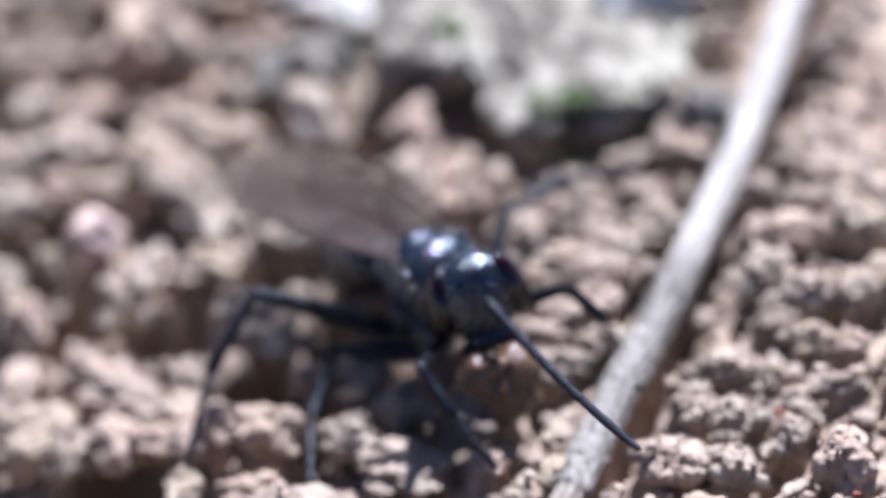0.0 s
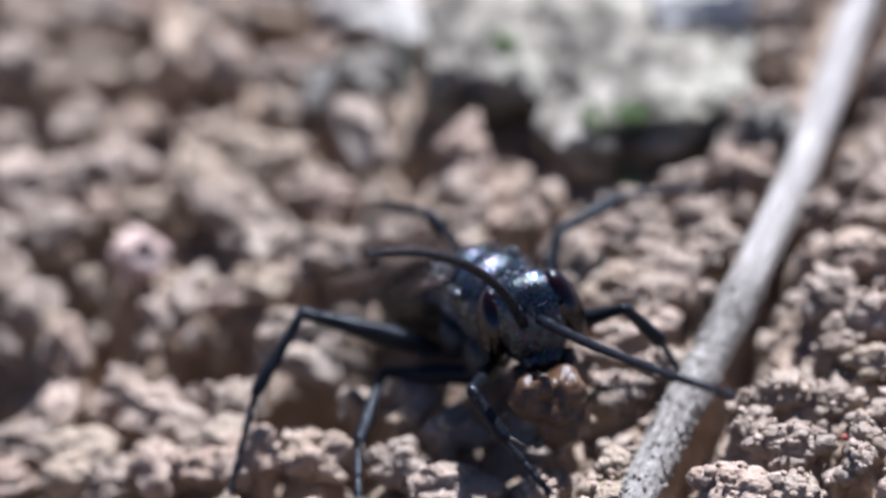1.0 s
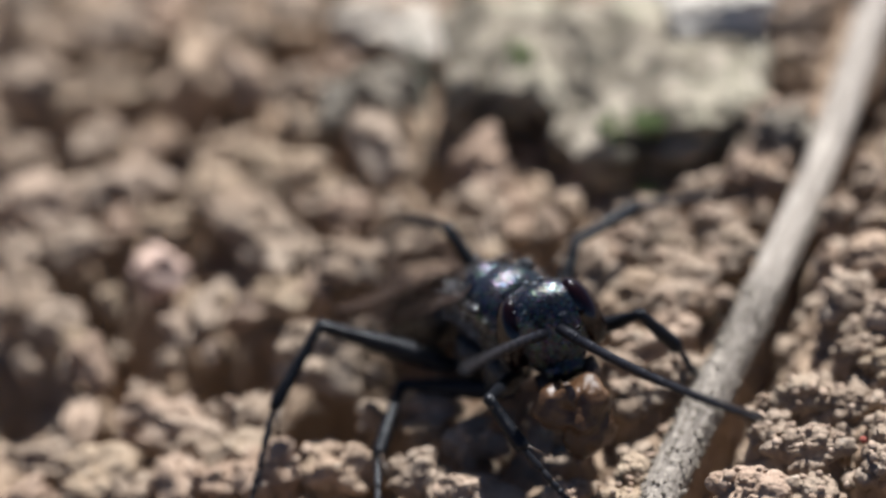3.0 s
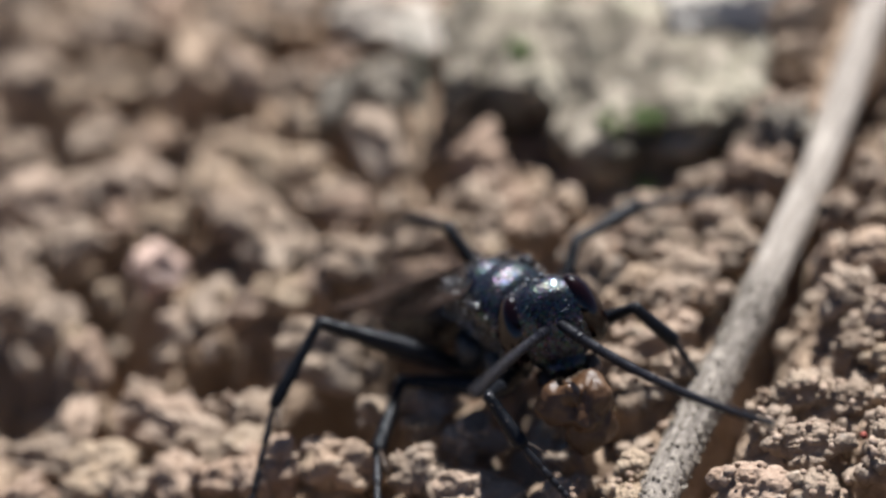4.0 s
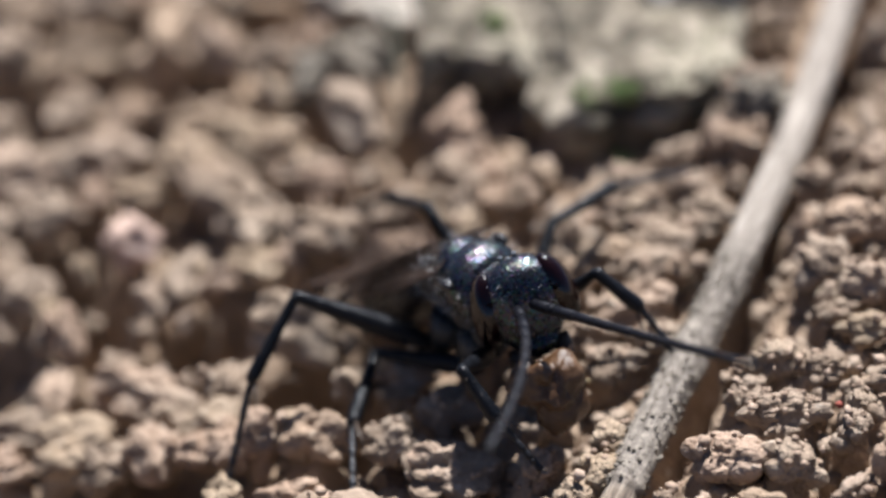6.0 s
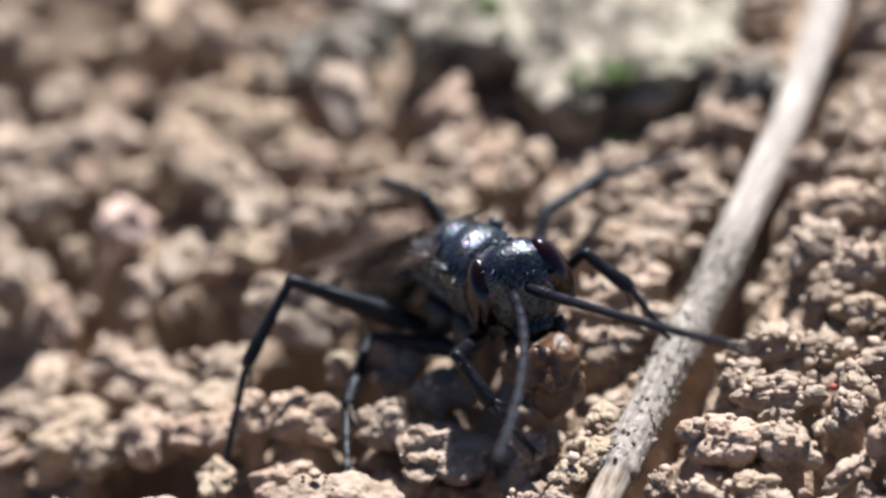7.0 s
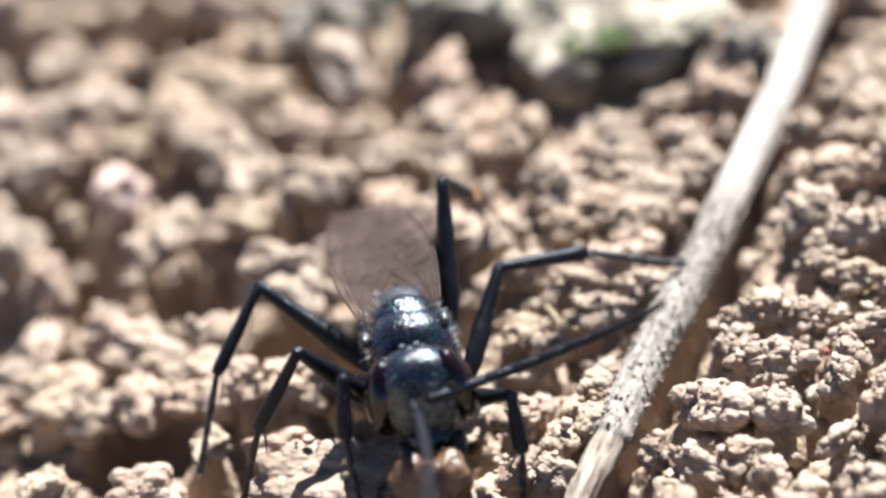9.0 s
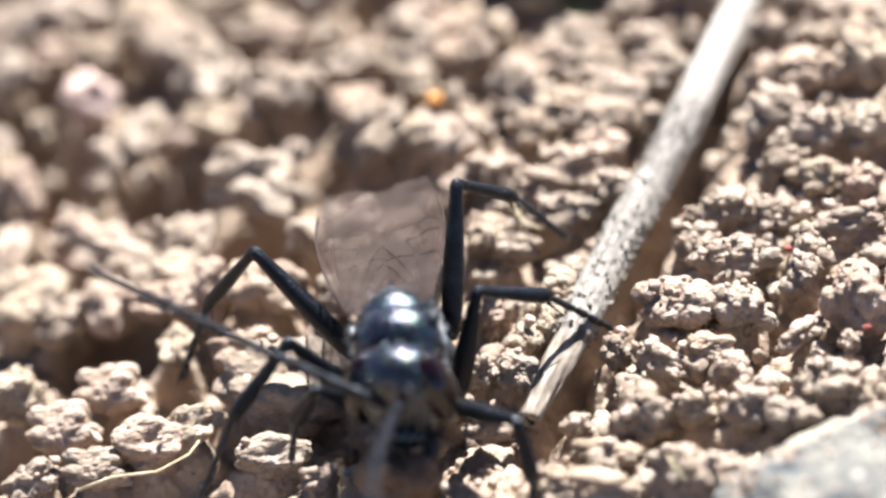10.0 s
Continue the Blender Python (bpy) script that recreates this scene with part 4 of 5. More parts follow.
ANTENNA_WAYS = {
    "A": [
        (0.0, -0.61, 2.32, -1.35, -1.78, 4.08, -2.65),
        (0.5, -0.60, -1.16, 2.42, -1.28, -3.50, 3.66),
        (1.0, -1.08, -0.96, 2.34, -2.76, -2.30, 3.79),
        (1.5, -0.85, -1.62, 1.78, -1.83, -3.57, 3.35),
        (2.0, -0.66, -1.99, 1.59, -1.37, -4.20, 3.06),
        (2.5, -0.77, -1.92, 1.60, -1.51, -4.00, 3.21),
        (4.0, -0.69, -2.14, 1.36, -1.34, -4.42, 2.76),
        (4.5, -0.72, -1.90, 1.65, -1.38, -4.00, 3.32),
        (5.0, -0.54, -2.11, 1.51, -1.13, -4.46, 2.85),
        (5.5, 0.01, -2.51, 1.13, -0.67, -4.88, 1.75),
        (7.0, 0.11, -2.61, 0.85, -0.38, -5.09, 1.10),
        (7.5, -0.71, -2.05, 1.69, -1.18, -4.03, 3.11),
        (8.0, -0.42, -2.69, 0.41, -0.95, -5.14, 0.15),
        (8.2, -0.01, -2.73, 0.34, -0.06, -5.21, 0.33),
        (8.4, -1.45, -2.11, 0.99, -2.87, -4.14, 1.38),
        (8.5, -0.66, -2.61, 0.54, -1.21, -5.01, 0.85),
        (8.6, -2.85, 0.14, 0.32, -5.09, -0.10, 1.18),
        (8.8, -2.80, -0.14, 0.07, -5.19, -0.40, 0.43),
        (9.0, 0.27, -2.45, 1.22, 0.23, -4.74, 2.18),
        (9.2, -0.11, -2.20, 1.64, -0.58, -4.20, 3.05),
        (9.3, 0.81, -2.22, 1.40, 1.13, -4.23, 2.85),
        (9.4, 1.14, -2.07, 1.41, 1.81, -4.27, 2.40),
        (9.5, 1.64, -1.13, 1.89, 2.86, -2.52, 3.57),
        (9.6, 1.07, -2.04, 1.51, 1.48, -3.85, 3.20),
        (9.8, 0.97, -1.71, 1.93, 1.20, -3.44, 3.75),
        (9.9, -0.35, -2.36, 1.37, -0.92, -4.30, 2.82),
        (10.0, -2.67, 0.75, 1.00, -4.71, 1.23, 1.96),
    ],
    "B": [
        (0.0, 1.24, -2.42, 0.40, 2.41, -4.54, 0.95),
        (0.5, 1.32, -1.98, 1.04, 2.89, -3.78, 2.16),
        (1.0, 1.35, -1.97, 1.01, 2.99, -3.79, 1.99),
        (1.5, 1.34, -2.03, 0.91, 2.85, -3.91, 1.97),
        (2.0, 1.43, -1.96, 0.93, 2.98, -3.82, 1.95),
        (2.5, 1.40, -2.01, 0.87, 2.99, -3.90, 1.77),
        (4.0, 1.61, -1.97, 0.52, 3.33, -3.79, 1.36),
        (4.5, 1.63, -1.83, 0.86, 3.29, -3.61, 1.85),
        (5.0, 1.68, -1.85, 0.71, 3.39, -3.65, 1.57),
        (5.5, 1.68, -1.75, 0.94, 3.46, -3.45, 1.85),
        (7.0, 1.65, -1.78, 0.93, 3.40, -3.49, 1.89),
        (7.5, 1.57, -1.97, 1.10, 3.25, -3.60, 1.94),
        (8.0, 1.00, -2.08, 1.50, 1.83, -4.00, 2.83),
        (8.2, 0.85, -1.33, 2.25, 1.86, -2.65, 4.10),
        (8.4, 0.77, -2.58, 0.55, 1.94, -4.85, 0.13),
        (8.5, 0.67, -2.64, 0.36, 1.55, -4.91, 0.90),
        (8.6, 1.14, -2.49, -0.22, 3.03, -4.26, -0.12),
        (8.8, 0.88, -2.54, 0.60, 1.78, -4.72, 1.38),
        (9.0, 2.84, 0.63, 0.80, 4.31, -0.49, 2.91),
        (9.2, 1.18, -1.23, 2.16, 1.46, -2.76, 4.19),
        (9.3, 0.72, -2.23, 1.44, 1.24, -4.19, 2.87),
        (9.4, 1.14, 1.19, 2.20, 1.63, 1.41, 4.76),
        (9.5, 0.96, -1.32, 2.21, 1.52, -2.87, 4.10),
        (9.6, 0.87, -2.01, 1.66, 1.20, -3.83, 3.34),
        (9.8, 0.72, -1.80, 1.96, 0.98, -3.53, 3.72),
        (9.9, 0.26, -2.36, 1.39, 0.34, -4.37, 2.85),
        (10.0, -0.37, -2.44, 1.22, -0.37, -4.72, 2.20),
    ],
}
HIPS = {"hind": (-0.92, 0.66, TOP - 2.18), "mid": (-0.10, 0.72, TOP - 2.30), "fore": (0.5, 0.5, TOP - 1.85)}
LENGTHS = {"hind": (2.75, 1.76, 1.84), "mid": (2.20, 1.70, 1.90), "fore": (1.71, 1.08, 1.28)}
BEND = 164.0        # degrees between tibia and tarsus
ON_CLODS = Vector((0, -0.39, 0.35))      # the feet stand on the clods, not on the sheet
SOCKET = Vector((0.52, 0.15, 0.18))
SIDE = {"A": -1, "B": 1}

wasp = tagged(new("wasp"), "black wasp with smoky brown wings carrying a mud pellet", "wasp")


def hairs(spots, length, radius, spread, seed):
    """Short stiff hairs standing on (place, normal) spots."""
    rng = random.Random(seed)
    bm = bmesh.new()
    for p, nrm in spots:
        d = (Vector(nrm) + Vector([rng.uniform(-spread, spread) for _ in range(3)])).normalized()
        ln = length * rng.uniform(0.5, 1.2)
        p = Vector(p)
        bend = Vector((rng.uniform(-0.2, 0.2), rng.uniform(-0.2, 0.2), rng.uniform(-0.2, 0.1))) * ln
        tube([p - d * 0.02, p + d * ln * 0.6, p + d * ln + bend], [radius, radius * 0.8, radius * 0.2], 4, bm)
    return bm


def surface_spots(ob, count, seed, keep):
    """Random face centres of a part (mm, in its own space) that keep() allows."""
    rng = random.Random(seed)
    faces = [(Vector(f.center) * 1000, Vector(f.normal)) for f in ob.data.polygons]
    faces = [f for f in faces if keep(*f)]
    out = []
    for _ in range(count):
        p, n = rng.choice(faces)
        out.append((p + Vector([rng.uniform(-0.05, 0.05) for _ in range(3)]), n))
    return out


# mesosoma
thorax_bm = loft([(-0.62, 1.86, 0.60, 0.60), (-0.56, 1.88, 0.66, 0.66), (-0.45, 1.90, 0.70, 0.69), (-0.30, 1.91, 0.72, 0.70), (-0.22, 1.91, 0.70, 0.67),
                  (-0.16, 1.90, 0.72, 0.67), (-0.06, 1.90, 0.77, 0.70), (0.06, 1.89, 0.80, 0.71), (0.22, 1.87, 0.80, 0.705), (0.36, 1.83, 0.77, 0.67),
                  (0.46, 1.79, 0.71, 0.61), (0.52, 1.77, 0.64, 0.55)], 32, 2.15)
thorax = part("thorax", thorax_bm, CUTICLE, wasp)
pronotum = part("pronotum", loft([(0.44, 1.78, 0.62, 0.54), (0.48, 1.76, 0.69, 0.585), (0.55, 1.72, 0.69, 0.56), (0.64, 1.66, 0.58, 0.45), (0.70, 1.62, 0.42, 0.33), (0.76, 1.62, 0.26, 0.23), (0.95, 1.66, 0.20, 0.18)], 28, 2.2), CUTICLE, wasp)
propodeum = part("propodeum", loft([(-1.50, 1.42, 0.13, 0.12), (-1.44, 1.46, 0.24, 0.24), (-1.34, 1.56, 0.40, 0.41), (-1.16, 1.68, 0.53, 0.53), (-0.95, 1.76, 0.60, 0.59), (-0.72, 1.82, 0.62, 0.60), (-0.58, 1.84, 0.60, 0.58)], 28, 2.1), CUTICLE_BLOOM, wasp, "black propodeum with silvery hair")
scutellum = part("scutellum", ball((-0.40, 0, 2.47), (0.24, 0.36, 0.15), None, 3), CUTICLE, wasp)
for s in (-1, 1):
    part("tegula", ball((0.02, 0.72 * s, 2.30), (0.20, 0.11, 0.11), pose(0, 0, 0, 30 * s, 0, 0), 3), CUTICLE_SMOOTH, wasp)
    part("mesopleuron", ball((0.12, 0.46 * s, 1.62), (0.48, 0.34, 0.52), None, 4), CUTICLE_BLOOM, wasp, "grey-haired side plate")
hair_spots = surface_spots(propodeum, 220, 3, lambda p, n: n.z > -0.3 and abs(n.y) > 0.35) + surface_spots(thorax, 340, 4, lambda p, n: abs(n.y) > 0.7) + surface_spots(pronotum, 60, 5, lambda p, n: n.z > -0.4)
part("body_hair", hairs(hair_spots, 0.15, 0.003, 0.5, 8), HAIR, wasp, "short silvery hairs")

# metasoma: banded, egg-shaped, hung from a short waist
abdomen = part("abdomen", loft([(0.00, 0.00, 0.070, 0.070), (-0.13, 0.00, 0.113, 0.113), (-0.32, -0.01, 0.313, 0.296), (-0.63, -0.03, 0.539, 0.505), (-0.97, -0.05, 0.679, 0.626), (-1.01, -0.05, 0.670, 0.618), (-1.37, -0.06, 0.748, 0.696),
                                (-1.64, -0.06, 0.748, 0.696), (-1.68, -0.06, 0.735, 0.683), (-2.05, -0.07, 0.696, 0.644), (-2.25, -0.07, 0.626, 0.574), (-2.29, -0.07, 0.609, 0.557), (-2.57, -0.07, 0.470, 0.418), (-2.73, -0.07, 0.365, 0.313), (-3.04, -0.06, 0.157, 0.131), (-3.17, -0.05, 0.035, 0.035)], 30), CUTICLE_SMOOTH, wasp, "glossy black egg-shaped abdomen")

# head: parts are drawn round the head's own centre
head_bm = loft([(-0.42, 0.08, 0.30, 0.34), (-0.39, 0.08, 0.54, 0.56), (-0.30, 0.06, 0.72, 0.76), (-0.16, 0.03, 0.80, 0.88), (0.02, 0.0, 0.82, 0.93), (0.18, -0.02, 0.79, 0.91), (0.32, -0.04, 0.70, 0.84), (0.43, -0.06, 0.55, 0.71), (0.50, -0.08, 0.37, 0.52), (0.53, -0.10, 0.14, 0.22)], 40, 2.3)
for v in head_bm.verts:
    if v.co.z < 0:
        v.co.y *= 1 + 0.30 * v.co.z
    groove = math.exp(-(v.co.y / 0.05) ** 2) * 0.02
    if v.co.x > 0.2:
        v.co.x -= groove
head = part("head", head_bm, CUTICLE, wasp, "black head with silvery frons")
for s in (-1, 1):
    eye = part("eye", ball((0.02, 0.64 * s, 0.10), (0.42, 0.33, 0.74), pose(0, 0, 0, 8 * s, -4, 20 * s), 4), EYE, head, "dark red-brown glossy compound eye")
    jaw = [Vector((0.30, 0.40 * s, -0.70)), Vector((0.46, 0.44 * s, -0.92)), Vector((0.62, 0.34 * s, -1.12)), Vector((0.72, 0.16 * s, -1.26)), Vector((0.74, 0.04 * s, -1.32))]
    part("mandible", tube(jaw, [0.18, 0.17, 0.15, 0.11, 0.04], 12), JAW, head, "dark brown mandible gripping mud")
    part("antenna_socket", ball((0.50, 0.15 * s, 0.18), (0.09, 0.10, 0.10), None, 3), CUTICLE_SMOOTH, head)
    palp = [Vector((0.28, 0.26 * s, -0.80)), Vector((0.40, 0.40 * s, -1.02)), Vector((0.46, 0.42 * s, -1.28))]
    part("palp", tube(palp, [0.035, 0.035, 0.02], 6), SPUR, head)
part("clypeus", ball((0.36, 0, -0.68), (0.24, 0.42, 0.26), pose(0, 0, 0, 0, 20, 0), 4), CUTICLE, head)
for x, y in ((-0.02, 0.0), (-0.16, 0.13), (-0.16, -0.13)):
    part("ocellus", ball((x, y, 0.925), (0.05, 0.05, 0.04), None, 2), GLASSY, head, "shiny bead-like ocellus")
face_spots = surface_spots(head, 110, 6, lambda p, n: p.x > -0.1 and abs(p.y) < 0.55)
part("face_hair", hairs(face_spots, 0.07, 0.003, 0.7, 9), HAIR, head, "short silvery hairs")


# wings: x runs from the root to the tip
def wing_edges(u, width):
    """Leading and trailing edge at u of the way to the tip."""
    lead = width * (0.05 + 0.10 * math.sin(math.pi * u)) * (1 - u ** 14)
    trail = width * (0.10 + 0.82 * u ** 0.8) * max(0.0, 1 - max(0.0, (u - 0.84) / 0.16) ** 1.7)
    return lead, -trail


def build_wing(name, length, width, side):
    bm = bmesh.new()
    cols = []
    rows = 8
    for i in range(35):
        u = 1 - (1 - i / 34) ** 1.7
        x = u * length
        a, b = wing_edges(u, width)
        col = []
        for k in range(rows + 1):
            y = a + (b - a) * k / rows
            z = 0.05 * math.sin(x * 1.7) * (k / rows) + 0.03 * math.sin(y * 9) - 0.05 * (x / length) ** 2
            col.append(bm.verts.new((x, -y * side, z)))
        cols.append(col)
    for p, q in zip(cols, cols[1:]):
        for k in range(rows):
            if (p[k].co - p[k + 1].co).length + (q[k].co - q[k + 1].co).length > 1e-5:
                bm.faces.new((p[k], q[k], q[k + 1], p[k + 1]))
    wing = part(name, bm, WING, wasp, "smoky brown translucent wing")

    def at(u, v):
        x = u * length
        a, b = wing_edges(u, width)
        y = a + (b - a) * v
        return (x, -y * side, 0.05 * math.sin(x * 1.7) * v + 0.03 * math.sin(y * 9) - 0.05 * u * u + 0.006)

    lines = [[(0.0, 0.0), (0.2, 0.0), (0.4, 0.0), (0.6, 0.0), (0.8, 0.02)], [(0.0, 0.12), (0.2, 0.10), (0.4, 0.08), (0.58, 0.03)],
             [(0.0, 0.25), (0.2, 0.28), (0.38, 0.34), (0.52, 0.40)], [(0.05, 0.55), (0.2, 0.62), (0.36, 0.72), (0.46, 0.80)],
             [(0.34, 0.09), (0.37, 0.33)], [(0.38, 0.34), (0.40, 0.72)], [(0.52, 0.05), (0.54, 0.22), (0.52, 0.40)], [(0.58, 0.03), (0.64, 0.14), (0.74, 0.17), (0.82, 0.05)],
             [(0.54, 0.22), (0.64, 0.26)], [(0.64, 0.14), (0.64, 0.26), (0.62, 0.44)],
             [(0.02, 0.40), (0.16, 0.44), (0.30, 0.52), (0.44, 0.60), (0.60, 0.66)], [(0.04, 0.75), (0.18, 0.82), (0.34, 0.90)]]
    for k, line in enumerate(lines):
        pts = []
        for (a, b), (c, d) in zip(line, line[1:]):
            pts += [at(a + (c - a) * i / 4, b + (d - b) * i / 4) for i in range(4)]
        pts.append(at(*line[-1]))
        part("vein", tube(pts, [0.024 if k == 0 else 0.008] * len(pts), 5), VEIN, wing)
    return wing


wings = {"A": build_wing("forewing", 4.7, 2.45, -1), "B": build_wing("forewing", 4.7, 2.45, 1)}
hindwings = {"A": build_wing("hindwing", 3.4, 1.3, -1), "B": build_wing("hindwing", 3.4, 1.3, 1)}


# legs: each piece runs along +x from its joint
def femur_mesh(length, r):
    return loft([(0, 0, r * 0.5, r * 0.5), (length * 0.06, 0, r * 0.75, r * 0.8), (length * 0.2, 0, r * 0.95, r * 1.1), (length * 0.45, 0, r, r * 1.15), (length * 0.7, 0, r * 0.8, r * 0.85),
                 (length * 0.92, 0, r * 0.62, r * 0.62), (length * 0.99, 0, r * 0.64, r * 0.64), (length * 1.03, 0, r * 0.4, r * 0.4)], 14)


def tibia_mesh(length, r):
    return loft([(-r * 0.5, 0, r * 0.4, r * 0.4), (0, 0, r * 0.85, r * 0.85), (length * 0.12, 0, r * 0.75, r * 0.75), (length * 0.5, 0, r * 0.9, r * 0.95), (length * 0.9, 0, r * 1.08, r * 1.1), (length, 0, r * 0.9, r * 0.9), (length + r * 0.3, 0, r * 0.4, r * 0.4)], 12)


def tarsus_mesh(length, r):
    secs, x = [], 0.0
    for share in (0.40, 0.21, 0.15, 0.10, 0.14):
        seg = length * share
        secs += [(x, 0, r * 0.55, r * 0.55), (x + seg * 0.15, 0, r * 0.75, r * 0.75), (x + seg * 0.8, 0, r, r), (x + seg * 0.97, 0, r * 0.85, r * 0.85)]
        x += seg
    return loft(secs + [(length, 0, r * 0.4, r * 0.4)], 10)


LEG_PIECES = {}
for kind, (a, b, c) in LENGTHS.items():
    fat = {"hind": 0.195, "mid": 0.18, "fore": 0.16}[kind]
    for key, s in SIDE.items():
        x, y, z = HIPS[kind]
        base = Vector((x * 0.8, 0.36 * s, z + 0.62))
        part("coxa", tube([base, base.lerp(Vector((x, y * s, z)), 0.5), Vector((x, y * s, z)), Vector((x, y * s, z)) + Vector((0, 0.06 * s, -0.05))], [0.36, 0.33, 0.22, 0.15], 14), CUTICLE_BLOOM, wasp)
        femur = part("femur", femur_mesh(a, fat), CUTICLE_LEG, wasp)
        tibia = part("tibia", tibia_mesh(b, {"hind": 0.122, "mid": 0.135, "fore": 0.14}[kind]), CUTICLE_LEG, wasp)
        tarsus = part("tarsus", tarsus_mesh(c, 0.074), CUTICLE_SHIN, wasp)
        rng = random.Random(len(LEG_PIECES))
        for k in range(7):
            u, w = b * (0.15 + 0.8 * k / 7), rng.uniform(0, 6.28)
            d = Vector((0.6, math.cos(w), math.sin(w))).normalized()
            p = Vector((u, 0.085 * math.cos(w), 0.085 * math.sin(w)))
            part("spine", tube([p, p + d * 0.09], [0.012, 0.004], 5), SPUR, tibia)
        for w in (-0.5, 0.5):
            part("tibial_spur", tube([(b * 0.97, w * 0.1, -0.06), (b + 0.2, w * 0.26, -0.20), (b + 0.42, w * 0.4, -0.30)], [0.03, 0.022, 0.005], 6), SPUR, tibia, "brown pointed spur")
            part("claw", tube([(c * 0.98, w * 0.04, 0), (c + 0.07, w * 0.16, 0.01), (c + 0.11, w * 0.2, -0.07)], [0.025, 0.02, 0.005], 6), SPUR, tarsus)
        LEG_PIECES[kind + key] = (femur, tibia, tarsus)

# antennae: a scape, then short rigid joints that follow a curve
ANT_LENGTHS = [0.42, 0.16] + [0.49] * 10
ANT_PIECES = {}
for key in SIDE:
    row = []
    for k, ln in enumerate(ANT_LENGTHS):
        r = 0.105 if k < 2 else 0.100 - 0.0022 * k
        secs = [(-0.03, 0, r * 0.8, r * 0.8), (ln * 0.06, 0, r * 0.96, r * 0.96), (ln * 0.5, 0, r, r), (ln * 0.96, 0, r * 1.0, r * 1.0), (ln * 1.0, 0, r * 0.95, r * 0.95)]
        if k == len(ANT_LENGTHS) - 1:
            secs = secs[:3] + [(ln * 0.85, 0, r * 0.8, r * 0.8), (ln, 0, r * 0.3, r * 0.3)]
        row.append(part("scape" if k == 0 else "pedicel" if k == 1 else "antenna_joint", loft(secs, 12), CUTICLE_ANTENNA, wasp))
    ANT_PIECES[key] = row

# the mud pellet in its jaws
pellet_bm = bmesh.new()
bmesh.ops.create_icosphere(pellet_bm, subdivisions=5, radius=1)
pellet_lobes = [  # centre, radius
    (Vector((0.05, 0.36, 0.05)), 0.40), (Vector((0.08, -0.30, 0.12)), 0.40), (Vector((0.0, 0.10, -0.42)), 0.46), (Vector((-0.1, 0.0, 0.0)), 0.40), (Vector((0.22, 0.12, -0.12)), 0.34), (Vector((0.05, -0.15, -0.55)), 0.30), (Vector((0.30, -0.05, 0.35)), 0.22), (Vector((0.12, 0.45, -0.42)), 0.22)]
for v in pellet_bm.verts:
    d = v.co.normalized()
    best = 0.3
    for c, r in pellet_lobes:
        k = c.dot(d)
        q = k * k - c.length_squared + r * r
        if q > 0:
            best = max(best, k + math.sqrt(q))
    v.co = Vector((d.x, d.y * 0.92, d.z * 1.12)) * best * 1.02 * (1 + 0.18 * fractal(d * 2.0 + Vector((5, 2, 8)), 4))
for _ in range(2):
    bmesh.ops.smooth_vert(pellet_bm, verts=pellet_bm.verts, factor=0.5, use_axis_x=True, use_axis_y=True, use_axis_z=True)
mud_pellet = tagged(part("mud_pellet", pellet_bm, MUD), "wet glossy brown mud pellet held in the wasp's jaws", "mud pellet")


# ---- what moves ----
def between(rows, t):
    """Values of a table (seconds, ...) at t, eased from row to row."""
    if t <= rows[0][0]:
        return [float(v) for v in rows[0][1:]]
    for a, b in zip(rows, rows[1:]):
        if t <= b[0] + 1e-6:
            u = (t - a[0]) / (b[0] - a[0])
            u = u * u * (3 - 2 * u) * 0.5 + u * 0.5
            return [p + (q - p) * u for p, q in zip(a[1:], b[1:])]
    return [float(v) for v in rows[-1][1:]]


def body_pose(t):
    """The wasp's space in the world (millimetres): it leans with the falling bed."""
    x, y, z, yaw, pitch = between(BODY, t)
    return pose(x, y, z, 0, -11, 0) @ pose(0, 0, 0, 0, -pitch, yaw) @ Matrix.Translation((0, 0, -TOP))


def metres(m):
    m = m.copy()
    m.translation *= MM
    return m


def along(origin, target, up):
    """A pose at origin whose x axis points to target, z towards up."""
    x = (target - origin).normalized()
    y = up.cross(x)
    if y.length < 1e-4:
        y = Vector((0, 1, 0.01)).cross(x)
    y.normalize()
    z = x.cross(y)
    m = Matrix((x, y, z)).transposed().to_4x4()
    m.translation = origin
    return m


def leg_poses(name, t, inv):
    """Femur, tibia and tarsus in the wasp's space; the femur slides a little in its coxa."""
    kind, key = name[:-1], name[-1]
    a, b, c = LENGTHS[kind]
    x, y, z = HIPS[kind]
    hip = Vector((x, y * SIDE[key], z))
    v = between(LEG_STEPS[name], t)
    foot, knee = inv @ (Vector(v[:3]) + ON_CLODS), inv @ Vector(v[3:])
    reach = math.sqrt(b * b + c * c - 2 * b * c * math.cos(radians(BEND)))
    u = (knee - hip).normalized()
    q = Vector((0, 0, 1)) - u * u.z
    q = q.normalized() if q.length > 1e-4 else Vector((0, SIDE[key], 0))
    w = (foot - knee).normalized()
    foot = knee + w * reach
    e = knee - hip
    e = e - w * e.dot(w)
    e = e.normalized() if e.length > 1e-4 else q
    kk = (b * b - c * c + reach * reach) / (2 * reach)
    ankle = knee + w * kk + e * math.sqrt(max(b * b - kk * kk, 0)) * 0.999
    return along(knee - u * a, knee, q), along(knee, ankle, e), along(ankle, foot, e)


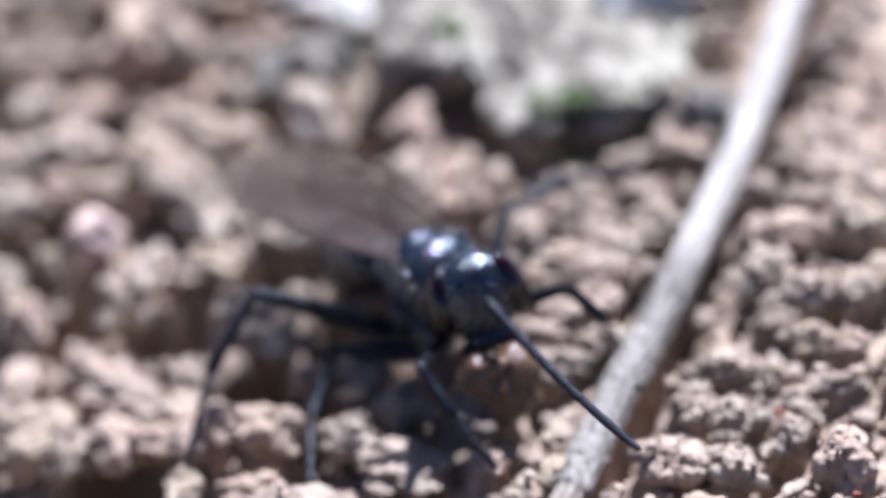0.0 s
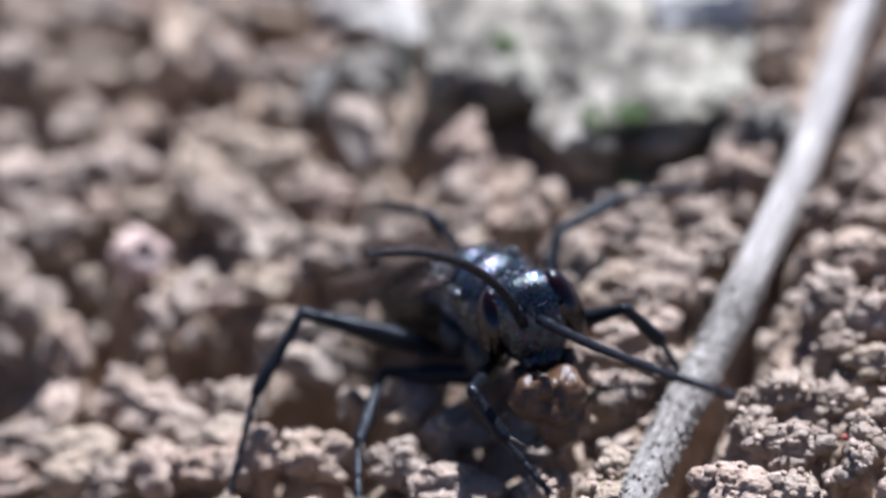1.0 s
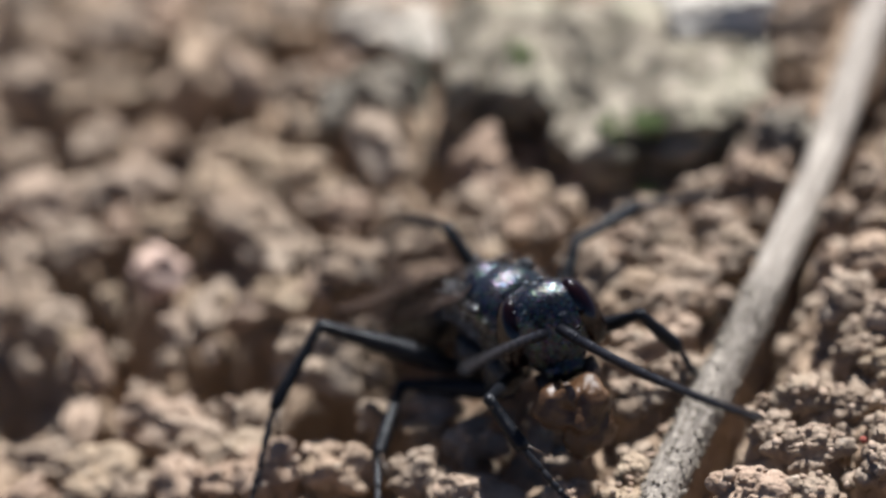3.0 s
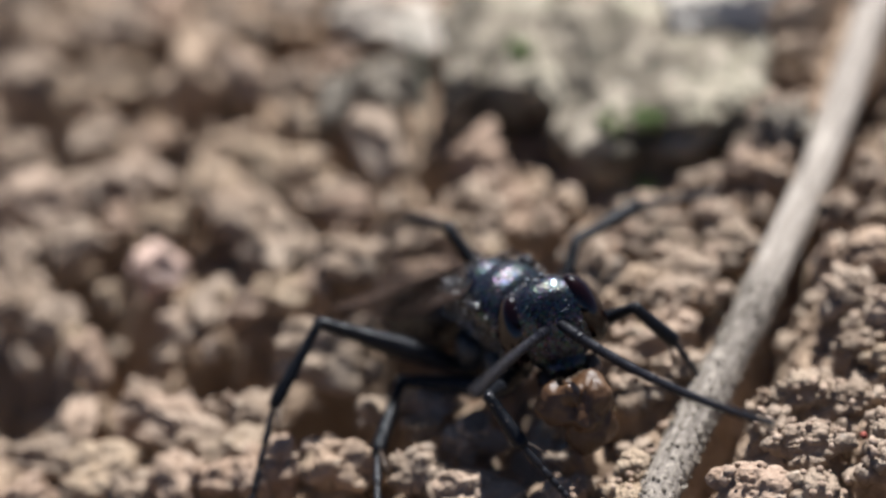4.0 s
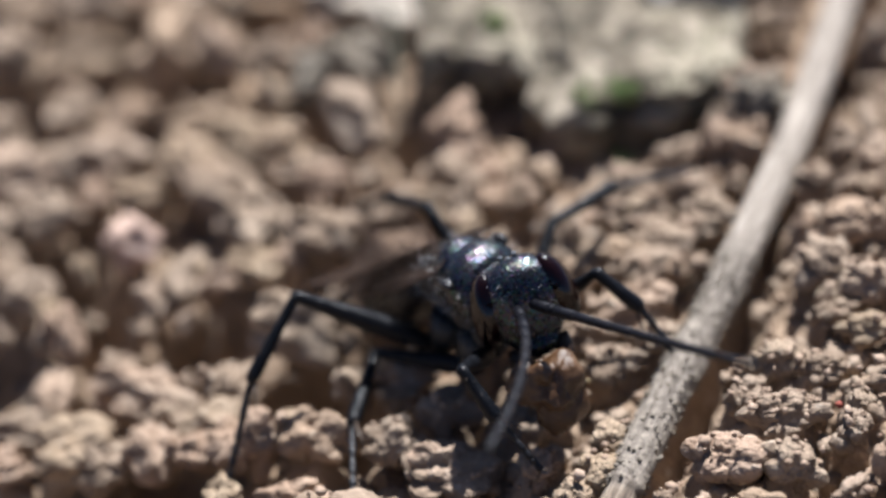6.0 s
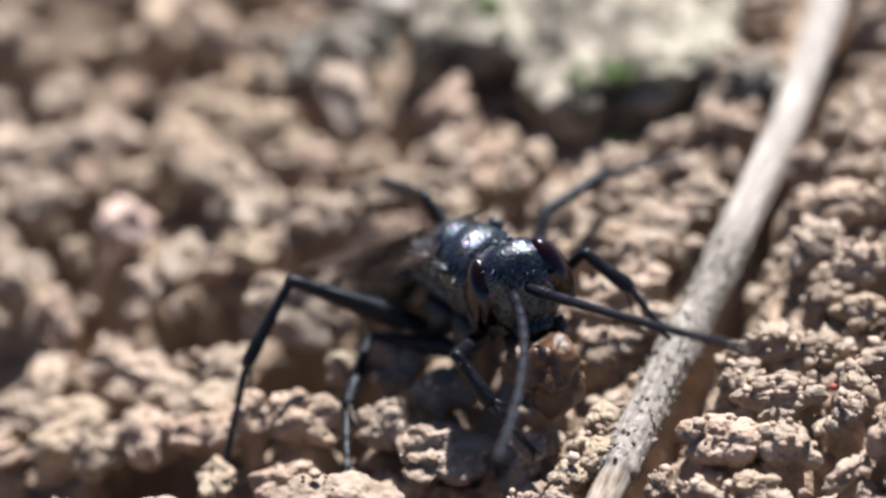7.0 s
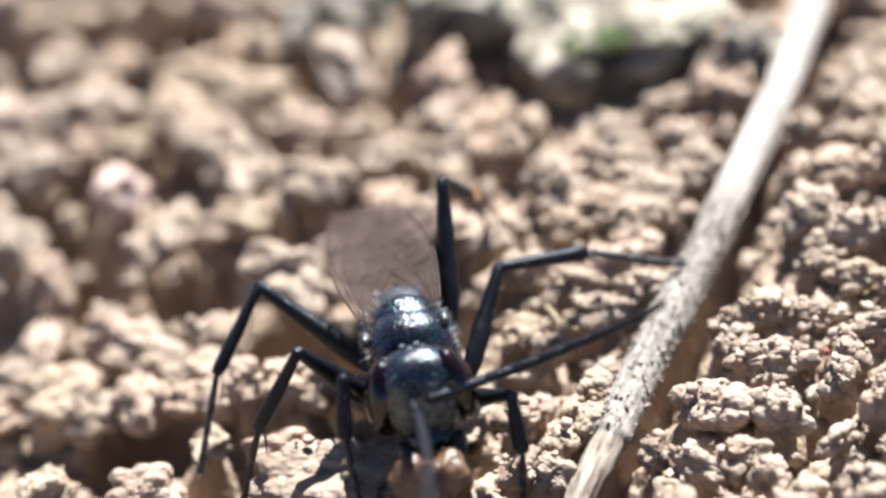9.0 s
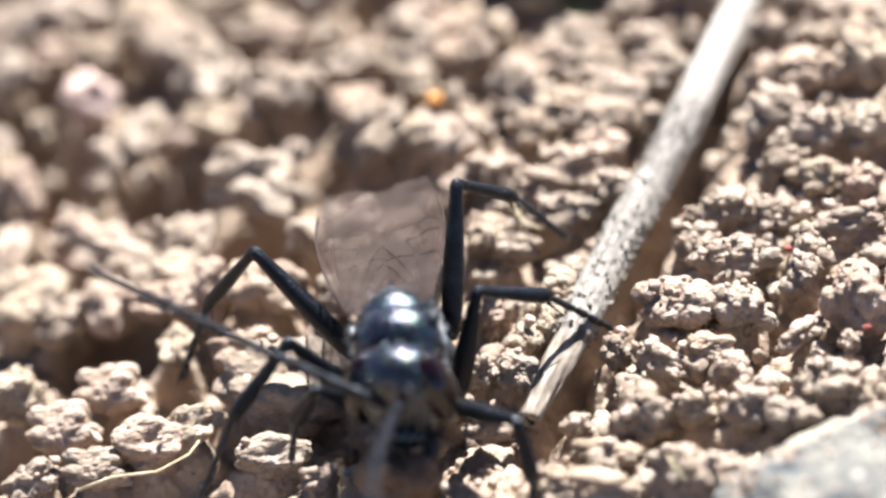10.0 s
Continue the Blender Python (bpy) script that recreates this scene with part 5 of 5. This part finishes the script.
def antenna_poses(key, t, turn, head_m):
    """Joint poses in the wasp's space."""
    s = SIDE[key]
    base = head_m @ Vector((SOCKET.x, SOCKET.y * s, SOCKET.z))
    v = between(ANTENNA_WAYS[key], t)
    mid, tip = turn @ Vector(v[:3]), turn @ Vector(v[3:])
    ctrl = mid * 2 - tip * 0.5
    out, p, total = [], base, sum(ANT_LENGTHS)
    done = 0.0
    for ln in ANT_LENGTHS:
        u = (done + ln / 2) / total
        d = (ctrl * (1 - u) + (tip - ctrl) * u)
        d = d.normalized() if d.length > 1e-6 else Vector((1, 0, 0))
        q = p + d * ln
        out.append(along(p, q, Vector((0, 0, 1))))
        p = q
        done += ln
    return out


# seconds, lift, spread, twist and sway of the wings in degrees
WING_BEATS = [(0.0, -22, 9, 4, 9), (0.2, -6, 6, -6, 2), (0.3, 16, 1, -30, 0), (1.05, 16, 1, -30, 0), (1.2, 0, 8, -8, 0), (1.4, 16, 1, -30, 0), (8.0, 15, 1, -30, 0), (8.6, 5, 0, -10, 2),
              (9.0, 5, 4, 0, 4), (9.2, 17, 8, 3, 4), (9.3, 14, 9, 4, 4), (9.45, 8, 7, 2, 2), (9.55, 8, 9, 3, 2), (9.8, 18, 7, 0, 2), (10.0, -2, 9, 0, 4)]
# seconds, yaw and pitch of the head against the body
HEAD_TURNS = [(0.0, -26, -6), (0.5, -28, -8), (2.5, -32, -9), (7.5, -32, -9), (8.2, -18, -12), (8.5, -8, -20), (8.6, -4, -12), (8.8, 0, -10), (9.0, -4, -16), (9.2, -2, -28), (9.4, -14, -28), (9.5, -26, -24), (9.6, -30, -22), (9.8, -12, -28), (9.9, -8, -8), (10.0, -14, 0)]


def motions():
    times = [round(i * 0.1, 1) for i in range(101)]
    rows = {}

    def key(ob, t, m):
        rows.setdefault(ob, []).append((t, metres(m)))

    for t in times:
        m = body_pose(t)
        inv = m.inverted()
        key(wasp, t, m)
        yaw, pitch = between(HEAD_TURNS, t)
        head_m = Matrix.Translation(HEAD) @ pose(0, 0, 0, 0, pitch, yaw)
        key(head, t, head_m)
        key(mud_pellet, t, m @ head_m @ pose(0.85, -0.12, -1.24))
        lift, spread, twist, sway = between(WING_BEATS, t)
        key(abdomen, t, Matrix.Translation((-1.46, 0, 1.42)) @ pose(0, 0, 0, 0, math.sin(t * 2.1) - 22 - max(0.0, lift) * 0.9 + min(0.0, between(BODY, t)[4]), 0))
        for side, s in SIDE.items():
            key(wings[side], t, pose(-0.22, 0.62 * s, 2.48, 0, 0, 180 + sway - (spread - 5) * s) @ pose(0, 0, 0, 0, 12 + lift, 0) @ pose(0, 0, 0, -(8 + twist) * s, 0, 0))
            key(hindwings[side], t, pose(-0.42, 0.55 * s, 2.36, 0, 0, 180 + sway - (spread - 4) * s) @ pose(0, 0, 0, 0, 13 + lift, 0) @ pose(0, 0, 0, -(8 + twist) * s, 0, 0))
        for name, pieces in LEG_PIECES.items():
            for ob, q in zip(pieces, leg_poses(name, t, inv)):
                key(ob, t, q)
        turn = inv.to_3x3()
        for side, pieces in ANT_PIECES.items():
            for ob, q in zip(pieces, antenna_poses(side, t, turn, head_m)):
                key(ob, t, q)
    for ob, r in rows.items():
        walk(ob, r)


motions()
